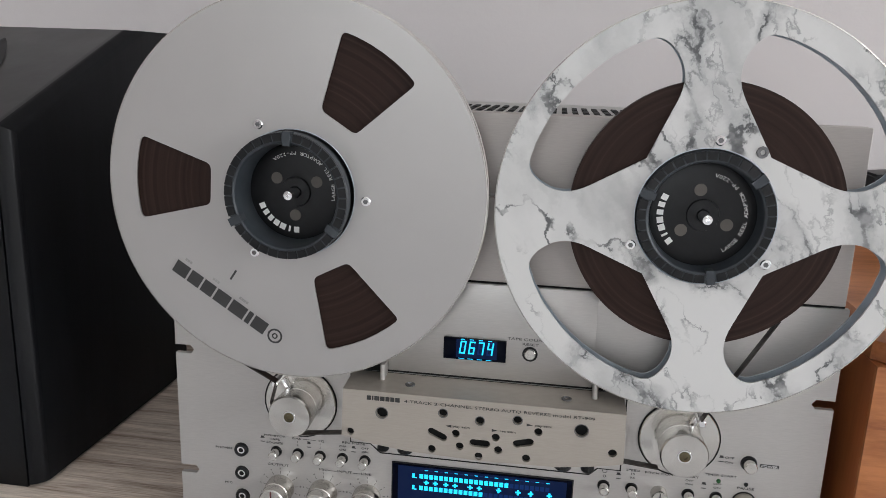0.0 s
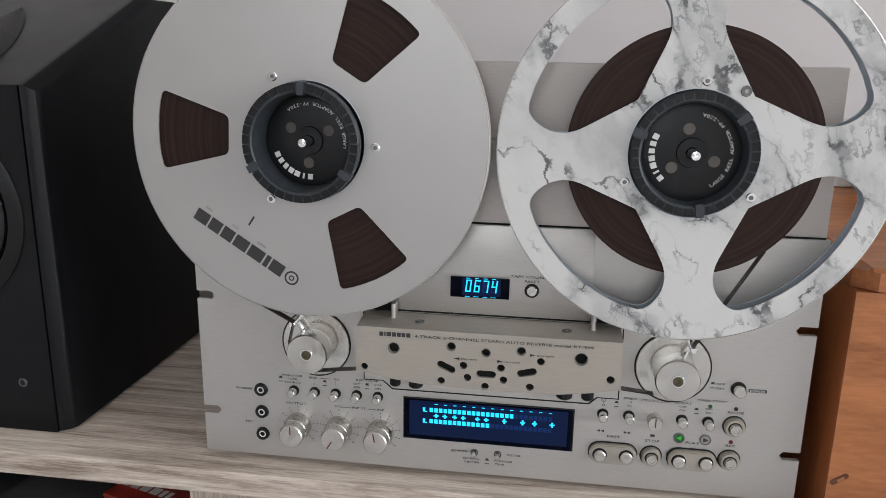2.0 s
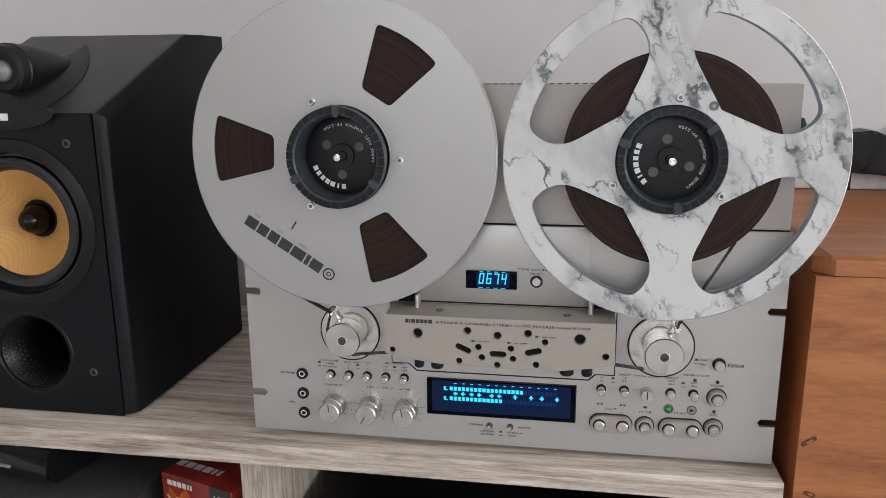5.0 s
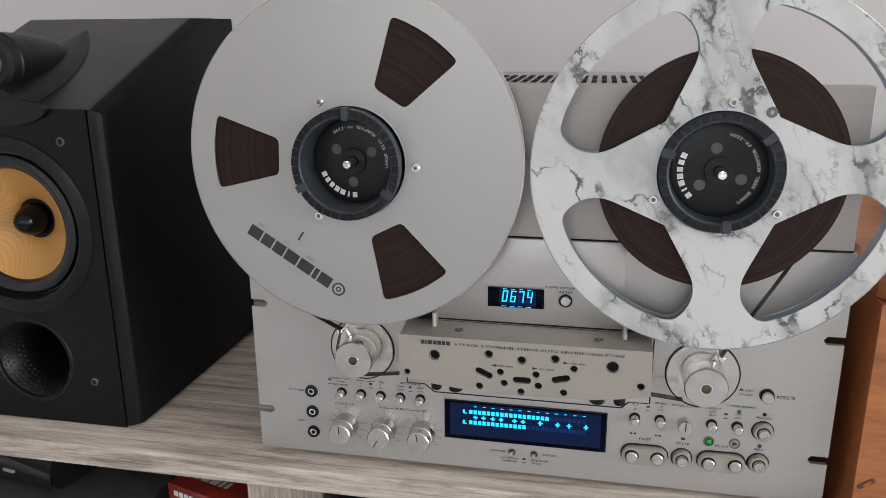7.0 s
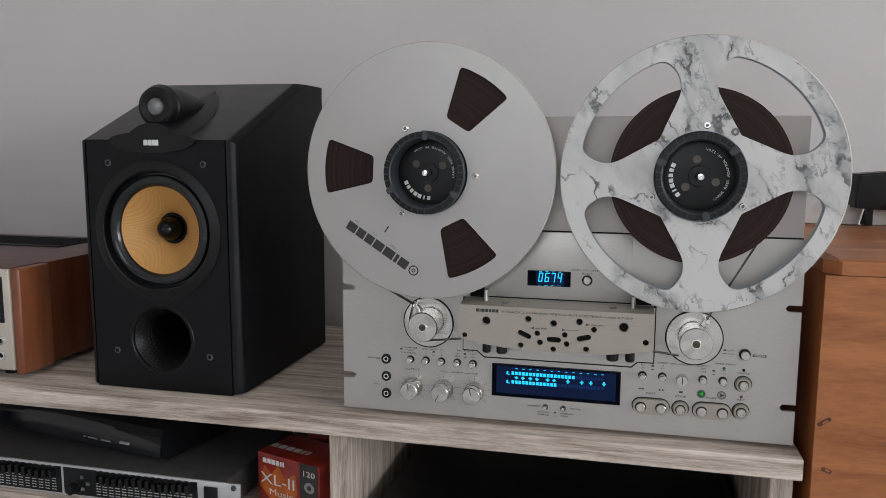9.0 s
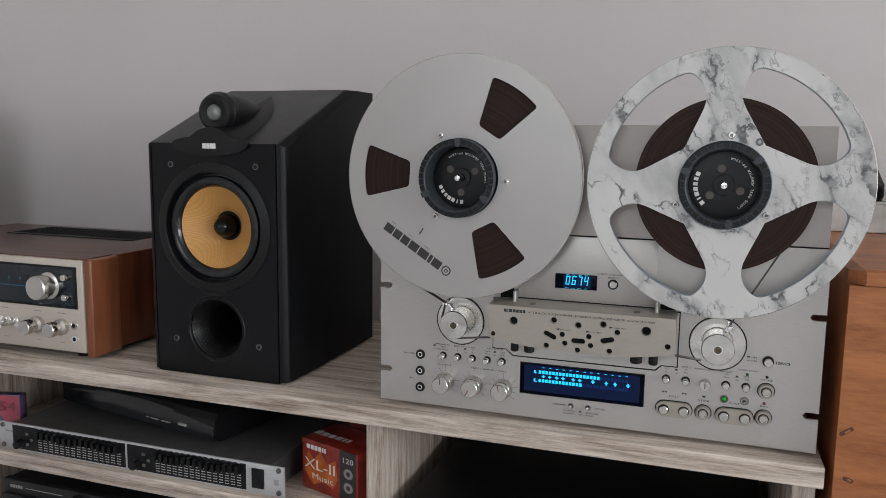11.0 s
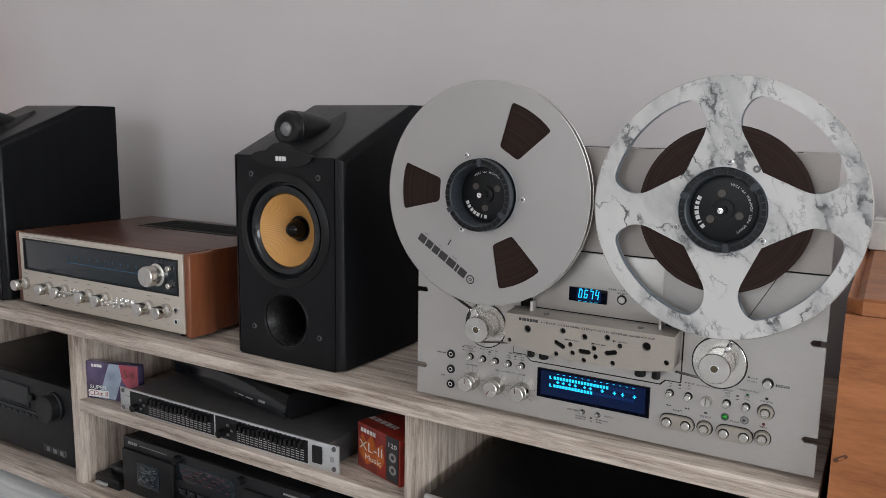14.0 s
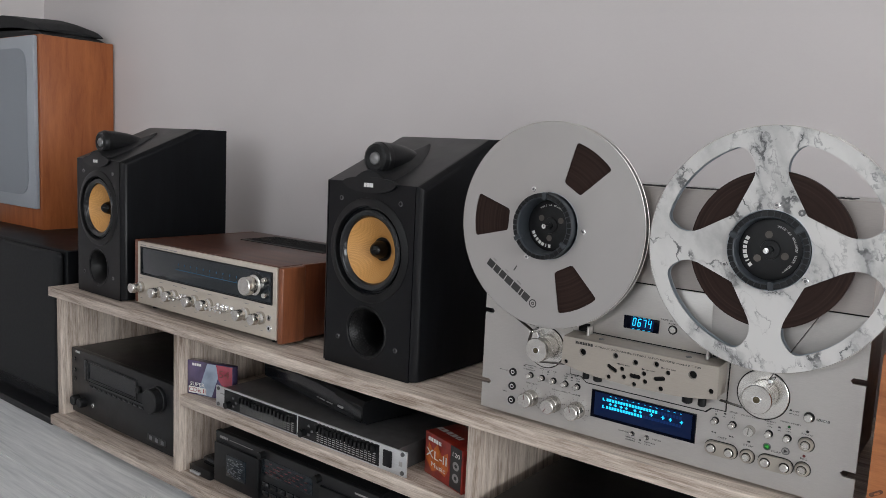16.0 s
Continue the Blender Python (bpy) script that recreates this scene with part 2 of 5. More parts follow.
PALEINK = plain("pale_print", (0.50, 0.50, 0.49), 0.5)
WHITEINK = plain("white_print", (0.70, 0.70, 0.68), 0.5)
CYAN = glow("cyan_segments", (0.02, 0.60, 1.0), 1.5)
CYANDIM = glow("dim_blue_segments", (0.01, 0.07, 0.35), 0.30)
BLUEGLASS = plain("blue_black_glass", (0.0012, 0.002, 0.007), 0.10, 0.0, 0.1, 60.0, 0.0, 0.0, (1, 1, 1), 0.08)
# Emission that paints the blue haze around the display segments
BLUE_HALO = glow("blue_halo_glow", (0.005, 0.05, 0.32), 0.11)
GREEN = glow("green_lamp", (0.10, 0.85, 0.10), 0.45)
LENSG = plain("green_lens", (0.02, 0.10, 0.03), 0.25)
DIALBLUE = glow("dial_line", (0.10, 0.42, 0.75), 0.20)
DIALGLASS = plain("dial_glass", (0.010, 0.016, 0.022), 0.14, 0.0, 0.1)
GRILLE = plain("grey_grille_cloth", (0.33, 0.355, 0.39), 0.9, 0.0, 0.12, 500.0, 0.25)
GRILLEIN = plain("grey_grille_inset", (0.25, 0.272, 0.30), 0.9, 0.0, 0.12, 500.0, 0.25)
CLOTH = plain("black_grille_cloth", (0.0070, 0.0076, 0.0092), 0.85, 0.0, 0.3, 700.0, 0.2)
WHITE = plain("white_plastic", (0.72, 0.71, 0.69), 0.45)
SILVERP = plain("silver_panel", (0.55, 0.555, 0.56), 0.4, 0.5, 0.06, 60.0, 0.0, 0.0, (1, 1, 20))
REDCARD = plain("red_carton", (0.27, 0.020, 0.012), 0.3, 0.0, 0.45, 45.0, 0.0, 0.2)
ORANGE = plain("orange_print", (0.50, 0.12, 0.02), 0.35, 0.0, 0.3, 60.0)
DARKRED = plain("dark_red_carton", (0.12, 0.012, 0.012), 0.4, 0.0, 0.3, 40.0)
VIOLET = plain("violet_blue_wrap", (0.085, 0.062, 0.135), 0.18, 0.0, 0.5, 22.0, 0.0, 0.5)
PALEBLUE = plain("pale_blue_wrap", (0.30, 0.36, 0.46), 0.2, 0.0, 0.3, 30.0, 0.0, 0.5)
PINK = plain("pink_red_wrap", (0.34, 0.055, 0.085), 0.2, 0.0, 0.3, 30.0, 0.0, 0.5)
RUGM = plain("shag_rug", (0.84, 0.83, 0.84), 0.95, 0.0, 0.2, 40.0)


# ---- mesh helpers ----
ORIGIN = {}


def thing(name, loc, label, category, rot=0.0, group="", kind=""):
    ob = new(name)
    ob.empty_display_size = 0.05
    ob.matrix_world = pose(*loc, 0, 0, rot)
    ORIGIN[ob.name] = Vector(loc) if not rot else Vector((0, 0, 0))
    return tagged(ob, label, category, group, kind)


def part(name, bm, material, parent=None, label="", smooth=32, kind=""):
    """Links a bmesh as one mesh object; under a thing or part it is set relative to that thing's base."""
    me = bpy.data.meshes.new(name)
    o = ORIGIN[parent.name] if parent else Vector((0, 0, 0))
    if o.length:
        bmesh.ops.translate(bm, vec=-o, verts=bm.verts)
    bm.to_mesh(me)
    bm.free()
    if smooth:
        me.polygons.foreach_set("use_smooth", [True] * len(me.polygons))
        me.set_sharp_from_angle(angle=radians(smooth))
    me.materials.append(material)
    ob = new(name, me)
    if parent:
        ob.parent = parent
        ORIGIN[ob.name] = o
    return tagged(ob, label, "", "", kind)


def structure(name, bm, material, label, smooth=0):
    return tagged(part(name, bm, material, None, "", smooth), label, "", "", "structure")


def B():
    return bmesh.new()


def box(bm, x0, x1, y0, y1, z0, z1, bev=0.0, seg=2):
    r = bmesh.ops.create_cube(bm, size=1.0)
    vs = r["verts"]
    for v in vs:
        v.co = Vector((x0 + (v.co.x + 0.5) * (x1 - x0), y0 + (v.co.y + 0.5) * (y1 - y0), z0 + (v.co.z + 0.5) * (z1 - z0)))
    if bev:
        es = list({e for v in vs for e in v.link_edges})
        bmesh.ops.bevel(bm, geom=es, offset=bev, segments=seg, affect="EDGES", profile=0.5, clamp_overlap=True)
    return bm


def lathe(bm, profile, cx, cz, seg=48, axis="y", cy=0.0):
    """Turns (radius, along) pairs about an axis through (cx, cz) along y, or through (cx, cy) along z."""
    rings = []
    for r, a in profile:
        ring = []
        if r < 1e-6:
            ring = [bm.verts.new((cx, a, cz) if axis == "y" else (cx, cy, a))]
        else:
            for i in range(seg):
                t = 2 * math.pi * i / seg
                c, s = r * math.cos(t), r * math.sin(t)
                ring.append(bm.verts.new((cx + c, a, cz + s) if axis == "y" else (cx + c, cy + s, a)))
        rings.append(ring)
    for p, q in zip(rings, rings[1:]):
        for i in range(seg):
            j = (i + 1) % seg
            if len(p) == 1 and len(q) == 1:
                continue
            if len(p) == 1:
                bm.faces.new((p[0], q[i], q[j]))
            elif len(q) == 1:
                bm.faces.new((p[i], q[0], p[j]))
            else:
                bm.faces.new((p[i], q[i], q[j], p[j]))
    bmesh.ops.recalc_face_normals(bm, faces=bm.faces)
    return bm


def rod(bm, cx, cz, r, y0, y1, seg=24, bev=0.0):
    b = min(bev, r * 0.5)
    lathe(bm, [(0, y0), (r - b, y0), (r, y0 + b), (r, y1), (0, y1)], cx, cz, seg)
    return bm


def tube(bm, points, r, seg=8):
    """A round bar along a line of points."""
    rings = []
    pts = [Vector(p) for p in points]
    for i, p in enumerate(pts):
        d = (pts[min(i + 1, len(pts) - 1)] - pts[max(i - 1, 0)]).normalized()
        u = d.orthogonal().normalized() if i == 0 else (u - d * u.dot(d)).normalized()
        w = d.cross(u)
        rings.append([bm.verts.new(p + r * (math.cos(2 * math.pi * k / seg) * u + math.sin(2 * math.pi * k / seg) * w)) for k in range(seg)])
    for a, b in zip(rings, rings[1:]):
        for k in range(seg):
            bm.faces.new((a[k], a[(k + 1) % seg], b[(k + 1) % seg], b[k]))
    bm.faces.new(rings[0]), bm.faces.new(rings[-1])
    bmesh.ops.recalc_face_normals(bm, faces=bm.faces)
    return bm


def prism(bm, outline, y0, y1, holes=()):
    """A plate in the x-z plane from y0 to y1, with holes through it."""
    edges = []
    for loop in (outline, *holes):
        vs = [bm.verts.new((x, y0, z)) for x, z in loop]
        edges += [bm.edges.new((vs[i], vs[(i + 1) % len(vs)])) for i in range(len(vs))]
    faces = [f for f in bmesh.ops.triangle_fill(bm, use_beauty=True, use_dissolve=False, edges=edges)["geom"] if isinstance(f, bmesh.types.BMFace)]
    ex = bmesh.ops.extrude_face_region(bm, geom=faces)
    bmesh.ops.translate(bm, vec=(0, y1 - y0, 0), verts=[v for v in ex["geom"] if isinstance(v, bmesh.types.BMVert)])
    bmesh.ops.recalc_face_normals(bm, faces=bm.faces)
    return bm


def circle(cx, cz, r, n=32, a0=0.0):
    return [(cx + r * math.cos(a0 + 2 * math.pi * i / n), cz + r * math.sin(a0 + 2 * math.pi * i / n)) for i in range(n)]


def capsule(cx, cz, half, r, tilt=0.0, n=10):
    pts = [(half + r * math.cos(a), r * math.sin(a)) for a in [math.pi * (i / n - 0.5) for i in range(n + 1)]]
    pts += [(-half - r * math.cos(a), -r * math.sin(a)) for a in [math.pi * (i / n - 0.5) for i in range(n + 1)]]
    c, s = math.cos(radians(tilt)), math.sin(radians(tilt))
    return [(cx + c * x - s * z, cz + s * x + c * z) for x, z in pts]


def extruded_x(bm, profile, x0, x1):
    """A bar along x whose section is the (y, z) profile."""
    a = [bm.verts.new((x0, y, z)) for y, z in profile]
    b = [bm.verts.new((x1, y, z)) for y, z in profile]
    n = len(profile)
    bm.faces.new(a), bm.faces.new(b[::-1])
    for i in range(n):
        bm.faces.new((a[i], b[i], b[(i + 1) % n], a[(i + 1) % n]))
    bmesh.ops.recalc_face_normals(bm, faces=bm.faces)
    return bm


def lettering(bm, words, x, z, size, y, align="CENTER", turn=0.0, thick=0.0001, wide=1.25):
    """Adds upright lettering that faces -y, standing at (x, z), to a bmesh."""
    cu = bpy.data.curves.new("letters", "FONT")
    cu.body, cu.size, cu.align_x, cu.align_y, cu.extrude, cu.resolution_u = words, size, align, "CENTER", thick, 2
    ob = bpy.data.objects.new("letters", cu)
    me = bpy.data.meshes.new_from_object(ob)
    me.transform(pose(x, y, z, 90, 0, 0) @ pose(0, 0, 0, 0, 0, turn) @ Matrix.Diagonal((wide, 1, 1, 1)))
    bm.from_mesh(me)
    bpy.data.objects.remove(ob), bpy.data.curves.remove(cu), bpy.data.meshes.remove(me)
    return bm


def ring_lettering(bm, words, cx, cz, r, size, y, start, step):
    """Letters round a centre, their tops inwards; angles in degrees, anticlockwise."""
    for i, ch in enumerate(words):
        if ch != " ":
            a = radians(start + i * step)
            lettering(bm, ch, cx + r * math.cos(a), cz + r * math.sin(a), size, y, "CENTER", start + i * step + 90, 0.0001, 1.2)
    return bm


def mark_blocks(bm, x, z, widths, h, y, turn=0.0, gap=0.18):
    """A brand mark as plain blocks in a row, centred on (x, z)."""
    g = gap * h
    total = sum(widths) * h + g * (len(widths) - 1)
    c, s = math.cos(radians(turn)), math.sin(radians(turn))
    u = -total / 2
    for w in widths:
        pts = [(u, -h / 2), (u + w * h, -h / 2), (u + w * h, h / 2), (u, h / 2)]
        vs = [bm.verts.new((x + c * p - s * q, y, z + s * p + c * q)) for p, q in pts]
        bm.faces.new(vs)
        u += w * h + g
    return bm


# ---- the room ----
WEST, EAST, NORTH, SOUTH, TALL = -2.17, 5.5, 0.42, -4.2, 2.6
structure("wall_north", box(B(), WEST - 0.1, EAST + 0.1, NORTH, NORTH + 0.1, -0.05, TALL), WALL, "warm grey painted plaster wall with faint dents")
structure("wall_west", box(B(), WEST - 0.1, WEST, SOUTH, NORTH, -0.05, TALL), WALL, "warm grey painted plaster wall")
bm = B()
for y0, y1, z0, z1 in ((SOUTH, -3.7, -0.05, TALL), (-0.5, NORTH, -0.05, TALL), (-3.7, -0.5, -0.05, 0.6), (-3.7, -0.5, 2.2, TALL)):
    box(bm, EAST, EAST + 0.1, y0, y1, z0, z1)
structure("wall_east", bm, WALL, "unseen grey painted wall with an opening for daylight")
# Unseen wall; its opening is made up to let the fill in
bm = B()
for x0, x1, z0, z1 in ((WEST - 0.1, -1.1, -0.05, TALL), (1.1, EAST + 0.1, -0.05, TALL), (-1.1, 1.1, -0.05, 0.8), (-1.1, 1.1, 2.2, TALL)):
    box(bm, x0, x1, SOUTH - 0.1, SOUTH, z0, z1)
structure("wall_south", bm, WALL, "unseen grey painted wall with an opening for daylight")
structure("ceiling", box(B(), WEST - 0.1, EAST + 0.1, SOUTH - 0.1, NORTH + 0.1, TALL, TALL + 0.1), CEIL, "plain white ceiling")
floor = structure("floor", box(B(), WEST - 0.1, EAST + 0.1, SOUTH - 0.1, NORTH + 0.1, -0.06, -0.004), VOID, "whitewashed grey laminate plank floor")


# ---- low cabinet ----
TOP = 0.359
cab = thing("media_cabinet", (-0.38, 0.18, 0.0), "low open media cabinet in grey-washed oak laminate", "cabinet")
part("top_board", box(B(), -1.243, 0.487, -0.022, 0.395, TOP - 0.022, TOP, 0.0012), OAK, cab)
part("bottom_board", box(B(), -1.243, 0.487, -0.022, 0.395, 0.020, 0.042, 0.0012), OAK, cab)
for x0, x1 in ((-1.243, -1.221), (-0.757, -0.735), (-0.018, 0.004), (0.461, 0.483)):
    part("upright_board", box(B(), x0, x1, -0.002, 0.390, 0.042, TOP - 0.022, 0.001), OAKV, cab)
part("shelf_board", box(B(), -0.735, -0.018, -0.001, 0.385, 0.185, 0.207, 0.001), OAK, cab)
part("back_panel", box(B(), -1.24, 0.48, 0.390, 0.394, 0.042, TOP - 0.022), OAK, cab)
for x in (-1.208, -0.745, -0.007, 0.43):
    for y in (0.0, 0.33):
        part("foot", box(B(), x - 0.03, x + 0.03, y, y + 0.04, 0.0, 0.020, 0.002), SILVERP, cab, "silver-grey plastic foot")


# ---- reel-to-reel tape deck ----
DX = 0.2405
deck = thing("tape_deck", (DX, 0.13, TOP), "silver open-reel tape deck with lit blue meter and counter", "tape deck")
PB, PT = 0.365, 0.574


def deck_body():
    # lower front panel with rack notches
    w = 0.2400
    left, right = DX - w, DX + w
    out = [(left, PB), (right, PB)]
    for zc in (PB + 0.0385, PB + 0.140):
        out += [(right, zc - 0.0034), (right - 0.0125, zc - 0.0034), (right - 0.0150, zc), (right - 0.0125, zc + 0.0034), (right, zc + 0.0034)]
    out += [(right, PT), (left, PT)]
    for zc in (PB + 0.140, PB + 0.0385):
        out += [(left, zc + 0.0034), (left + 0.0125, zc + 0.0034), (left + 0.0150, zc), (left + 0.0125, zc - 0.0034), (left, zc - 0.0034)]
    part("front_panel", prism(B(), out, 0.0, 0.004), FACE, deck, "brushed champagne aluminium panel with rack notches", 20)
    part("upper_panel", box(B(), DX - 0.2375, DX + 0.2375, 0.0015, 0.0055, 0.6385, 0.6935, 0.0006), FACE_DIM, deck, "", 20)
    part("middle_panel", box(B(), DX - 0.2375, DX + 0.2375, 0.0015, 0.0055, PT + 0.0014, 0.6360, 0.0006), FACE_DIM, deck, "", 20)
    bm = B()
    box(bm, DX - 0.220, DX + 0.220, 0.0056, 0.25, PB + 0.006, 0.690, 0.002)
    part("case", bm, CASE, deck, "grey steel case")
    bm = B()
    for i in range(46):
        x = DX - 0.19 + i * 0.0083
        for y0 in (0.040, 0.085, 0.13):
            box(bm, x, x + 0.0042, y0, y0 + 0.034, 0.690, 0.6912)
    part("vent_slots", bm, VOID, deck, "", 0, "stuff")
    part("top_lip", box(B(), DX - 0.2375, DX + 0.2375, 0.006, 0.020, 0.6900, 0.6935, 0.0006), FACE_DIM, deck)
    part("panel_seam", box(B(), DX - 0.2375, DX + 0.2375, 0.0022, 0.006, PT, PT + 0.0014), VOID, deck)
    for x in (DX - 0.19, DX + 0.19):
        for y in (0.03, 0.22):
            part("foot", lathe(B(), [(0, TOP), (0.012, TOP), (0.014, PB + 0.0065), (0, PB + 0.0065)], x, 0, 20, "z", y), RUBBER, deck)


def counter_block():
    x0, x1, z0, z1 = 0.1675, 0.3165, 0.5030, 0.5735
    part("counter_plate", box(B(), x0, x1, -0.0006, 0.0, z0, z1, 0.0002), FACE, deck)
    part("plate_gap", box(B(), x0 - 0.0008, x1 + 0.0012, -0.0004, -0.0001, z0 - 0.0014, z0 + 0.002), VOID, deck)
    part("counter_window", box(B(), 0.2092, 0.2545, -0.0030, -0.0004, 0.5168, 0.5330, 0.0004), BLUEGLASS, deck)
    bm = B()
    seg = {"0": "abcdef", "6": "acdefg", "7": "abc", "4": "bcfg"}
    for i, ch in enumerate("0674"):
        x, z, w, h, t = 0.2205 + i * 0.0066, 0.5215, 0.0044, 0.0098, 0.0011
        lean = 0.12
        spans = {"a": (0, w, h - t, h), "g": (0, w, h / 2 - t / 2, h / 2 + t / 2), "d": (0, w, 0, t), "f": (0, t, h / 2, h), "e": (0, t, 0, h / 2), "b": (w - t, w, h / 2, h), "c": (w - t, w, 0, h / 2)}
        for k in seg[ch]:
            a, b, c, d = spans[k]
            bm.faces.new([bm.verts.new((x + p + lean * q, -0.0033, z + q)) for p, q in ((a, c), (b, c), (b, d), (a, d))])
    part("counter_digits", bm, CYAN, deck, "glowing cyan counter reading 0674", 0)
    bm = B()
    for i in range(4):
        box(bm, 0.2215 + i * 0.0066, 0.2245 + i * 0.0066, -0.0033, -0.0031, 0.5322, 0.5327)
        box(bm, 0.2205 + i * 0.0066, 0.2245 + i * 0.0066, -0.0033, -0.0031, 0.5176, 0.5180)
    part("counter_ticks", bm, CYAN, deck, "", 0)
    bm = B()
    for i in range(4):
        x, z, w, h, t = 0.2205 + i * 0.0066, 0.5215, 0.0044, 0.0098, 0.0011
        for a, b, c, d in ((0, w, h - t, h), (0, w, h / 2 - t / 2, h / 2 + t / 2), (0, w, 0, t), (0, t, 0, h), (w - t, w, 0, h)):
            bm.faces.new([bm.verts.new((x + p + 0.12 * q, -0.0032, z + q)) for p, q in ((a, c), (b, c), (b, d), (a, d))])
    part("unlit_digits", bm, CYANDIM, deck, "", 0, "stuff")
    # Emitting sheet for the glow spread round the counter digits
    part("counter_halo", box(B(), 0.2185, 0.2480, -0.0031, -0.0029, 0.5185, 0.5322), BLUE_HALO, deck, "", 0)
    part("reset_ring", lathe(B(), [(0.0042, -0.0004), (0.0042, -0.0014), (0.0055, -0.0014), (0.0055, -0.0004)], 0.2715, 0.5245, 28), BLACK, deck)
    part("reset_button", rod(B(), 0.2715, 0.5245, 0.0041, -0.0026, -0.0004, 24, 0.0006), TURNED, deck)
    bm = B()
    lettering(bm, "TAPE COUNTER", 0.2715, 0.5350, 0.0027, -0.0008, wide=1.7)
    lettering(bm, "RESET", 0.2715, 0.5315, 0.0026, -0.0008, wide=1.7)
    part("counter_lettering", bm, INK, deck, "", 0)


def head_cover():
    """The head block's hood: a drilled face, a sloping top and two posts behind it."""
    f, cx, cz = 1.0417, 0.304, 0.714

    def at(x, z):
        return cx + (x - cx) * f, cz + (z - cz) * f

    yf = -0.031
    out = [(0.1422, 0.4985), (0.1412, 0.4625), (0.1640, 0.4580), (0.1900, 0.4550), (0.2405, 0.4532), (0.2950, 0.4545), (0.3180, 0.4575), (0.3400, 0.4615), (0.3392, 0.4985)]
    holes = []
    for x, z, r in ((0.176, 0.492, 0.0040), (0.310, 0.493, 0.0044), (0.154, 0.476, 0.0027), (0.331, 0.479, 0.0030), (0.218, 0.496, 0.0030), (0.243, 0.493, 0.0030), (0.268, 0.496, 0.0030),
                    (0.227, 0.482, 0.0029), (0.230, 0.473, 0.0029), (0.254, 0.482, 0.0029), (0.256, 0.473, 0.0029), (0.243, 0.467, 0.0029), (0.211, 0.469, 0.0029), (0.275, 0.469, 0.0029), (0.282, 0.489, 0.0029)):
        holes.append(circle(*at(x, z), r, 20))
    holes += [capsule(*at(0.2145, 0.480), 0.0046, 0.0028, -24), capsule(*at(0.2435, 0.4765), 0.0046, 0.0028, 0), capsule(*at(0.2725, 0.480), 0.0046, 0.0028, 14)]
    hood = part("head_cover", prism(B(), out, yf, yf + 0.0025, holes), HOODM, deck, "drilled champagne head cover", 20)
    for x, z, r in ((0.176, 0.492, 0.0040), (0.310, 0.493, 0.0044), (0.218, 0.496, 0.0030), (0.243, 0.493, 0.0030), (0.268, 0.496, 0.0030)):
        px, pz = at(x, z)
        part("hole_rim", lathe(B(), [(r, yf + 0.0006), (r + 0.0006, yf - 0.0003), (r, yf - 0.0003)], px, pz, 20), DARKMETAL, hood)
    part("hood_inside", prism(B(), [(DX + (x - DX) * 0.97, 0.4770 + (z - 0.4770) * 0.985) for x, z in out], yf + 0.004, -0.0026), VOID, deck)
    top = extruded_x(B(), [(yf + 0.0002, 0.4986), (-0.0018, 0.5012), (-0.0018, 0.4990), (yf + 0.0030, 0.4968), (yf + 0.0030, 0.4980)], 0.1422, 0.3392)
    part("hood_top", top, HOODM, deck)
    for x0 in (0.1423, 0.3376):
        side = [(yf + 0.0026, 0.4978), (yf + 0.0026, 0.463), (-0.0022, 0.463), (-0.0022, 0.4985)]
        part("hood_cheek", extruded_x(B(), side, x0, x0 + 0.0015), HOODM, deck)
    for x in (0.1665, 0.3185):
        bm = B()
        lathe(bm, [(0.0022, 0.4985), (0.0017, 0.5115), (0.0, 0.5125)], x, 0, 16, "z", -0.012)
        box(bm, x - 0.0016, x + 0.0016, -0.012, -0.0012, 0.5000, 0.5115, 0.0006)
        part("post", bm, FACE, deck)
    for x in (0.188, 0.299):
        part("screw", lathe(B(), [(0.0036, 0.4990), (0.0036, 0.5005), (0.0029, 0.5006), (0.0027, 0.5001), (0.0012, 0.5003), (0.0010, 0.4997), (0, 0.4997)], x, 0, 16, "z", -0.017), DARKMETAL, deck)
    # Thin matt black blocks paint the shade of the recesses beside the posts
    for x0 in (0.1475, 0.3215):
        part("painted_recess_shade", box(B(), x0, x0 + 0.0155, -0.0010, -0.0002, 0.5015, 0.5125), VOID, deck)
    # brand mark, words and arrows on the face
    bm = B()
    mark_blocks(bm, 0.1715, 0.4935, [0.9, 0.35, 1.05, 0.95, 0.85, 0.85, 0.95], 0.0034, yf - 0.0003)
    part("brand_mark", bm, INK, hood, "", 0)
    bm = B()
    lettering(bm, "4-TRACK 2-CHANNEL STEREO AUTO REVERSE model RT-909", 0.1865, 0.4931, 0.0030, yf - 0.0002, "LEFT", wide=1.645)
    lettering(bm, "play azim", 0.2215, 0.4777, 0.0022, yf - 0.0002, "LEFT", wide=1.5)
    lettering(bm, "rec azim", 0.2545, 0.4777, 0.0022, yf - 0.0002, "LEFT", wide=1.5)
    lettering(bm, "play azim", 0.2782, 0.4843, 0.0022, yf - 0.0002, "LEFT", wide=1.5)
    part("hood_lettering", bm, INK, hood, "", 0, "stuff")
    for x, z, s in ((0.2184, 0.4777, -1), (0.2512, 0.4777, 1), (0.2750, 0.4843, 1)):
        bm = B()
        bm.faces.new([bm.verts.new(p) for p in ((x - s * 0.0022, yf - 0.0003, z - 0.0011), (x - s * 0.0022, yf - 0.0003, z + 0.0011), (x + s * 0.0022, yf - 0.0003, z))])
        part("arrow", bm, INK, hood, "", 0)
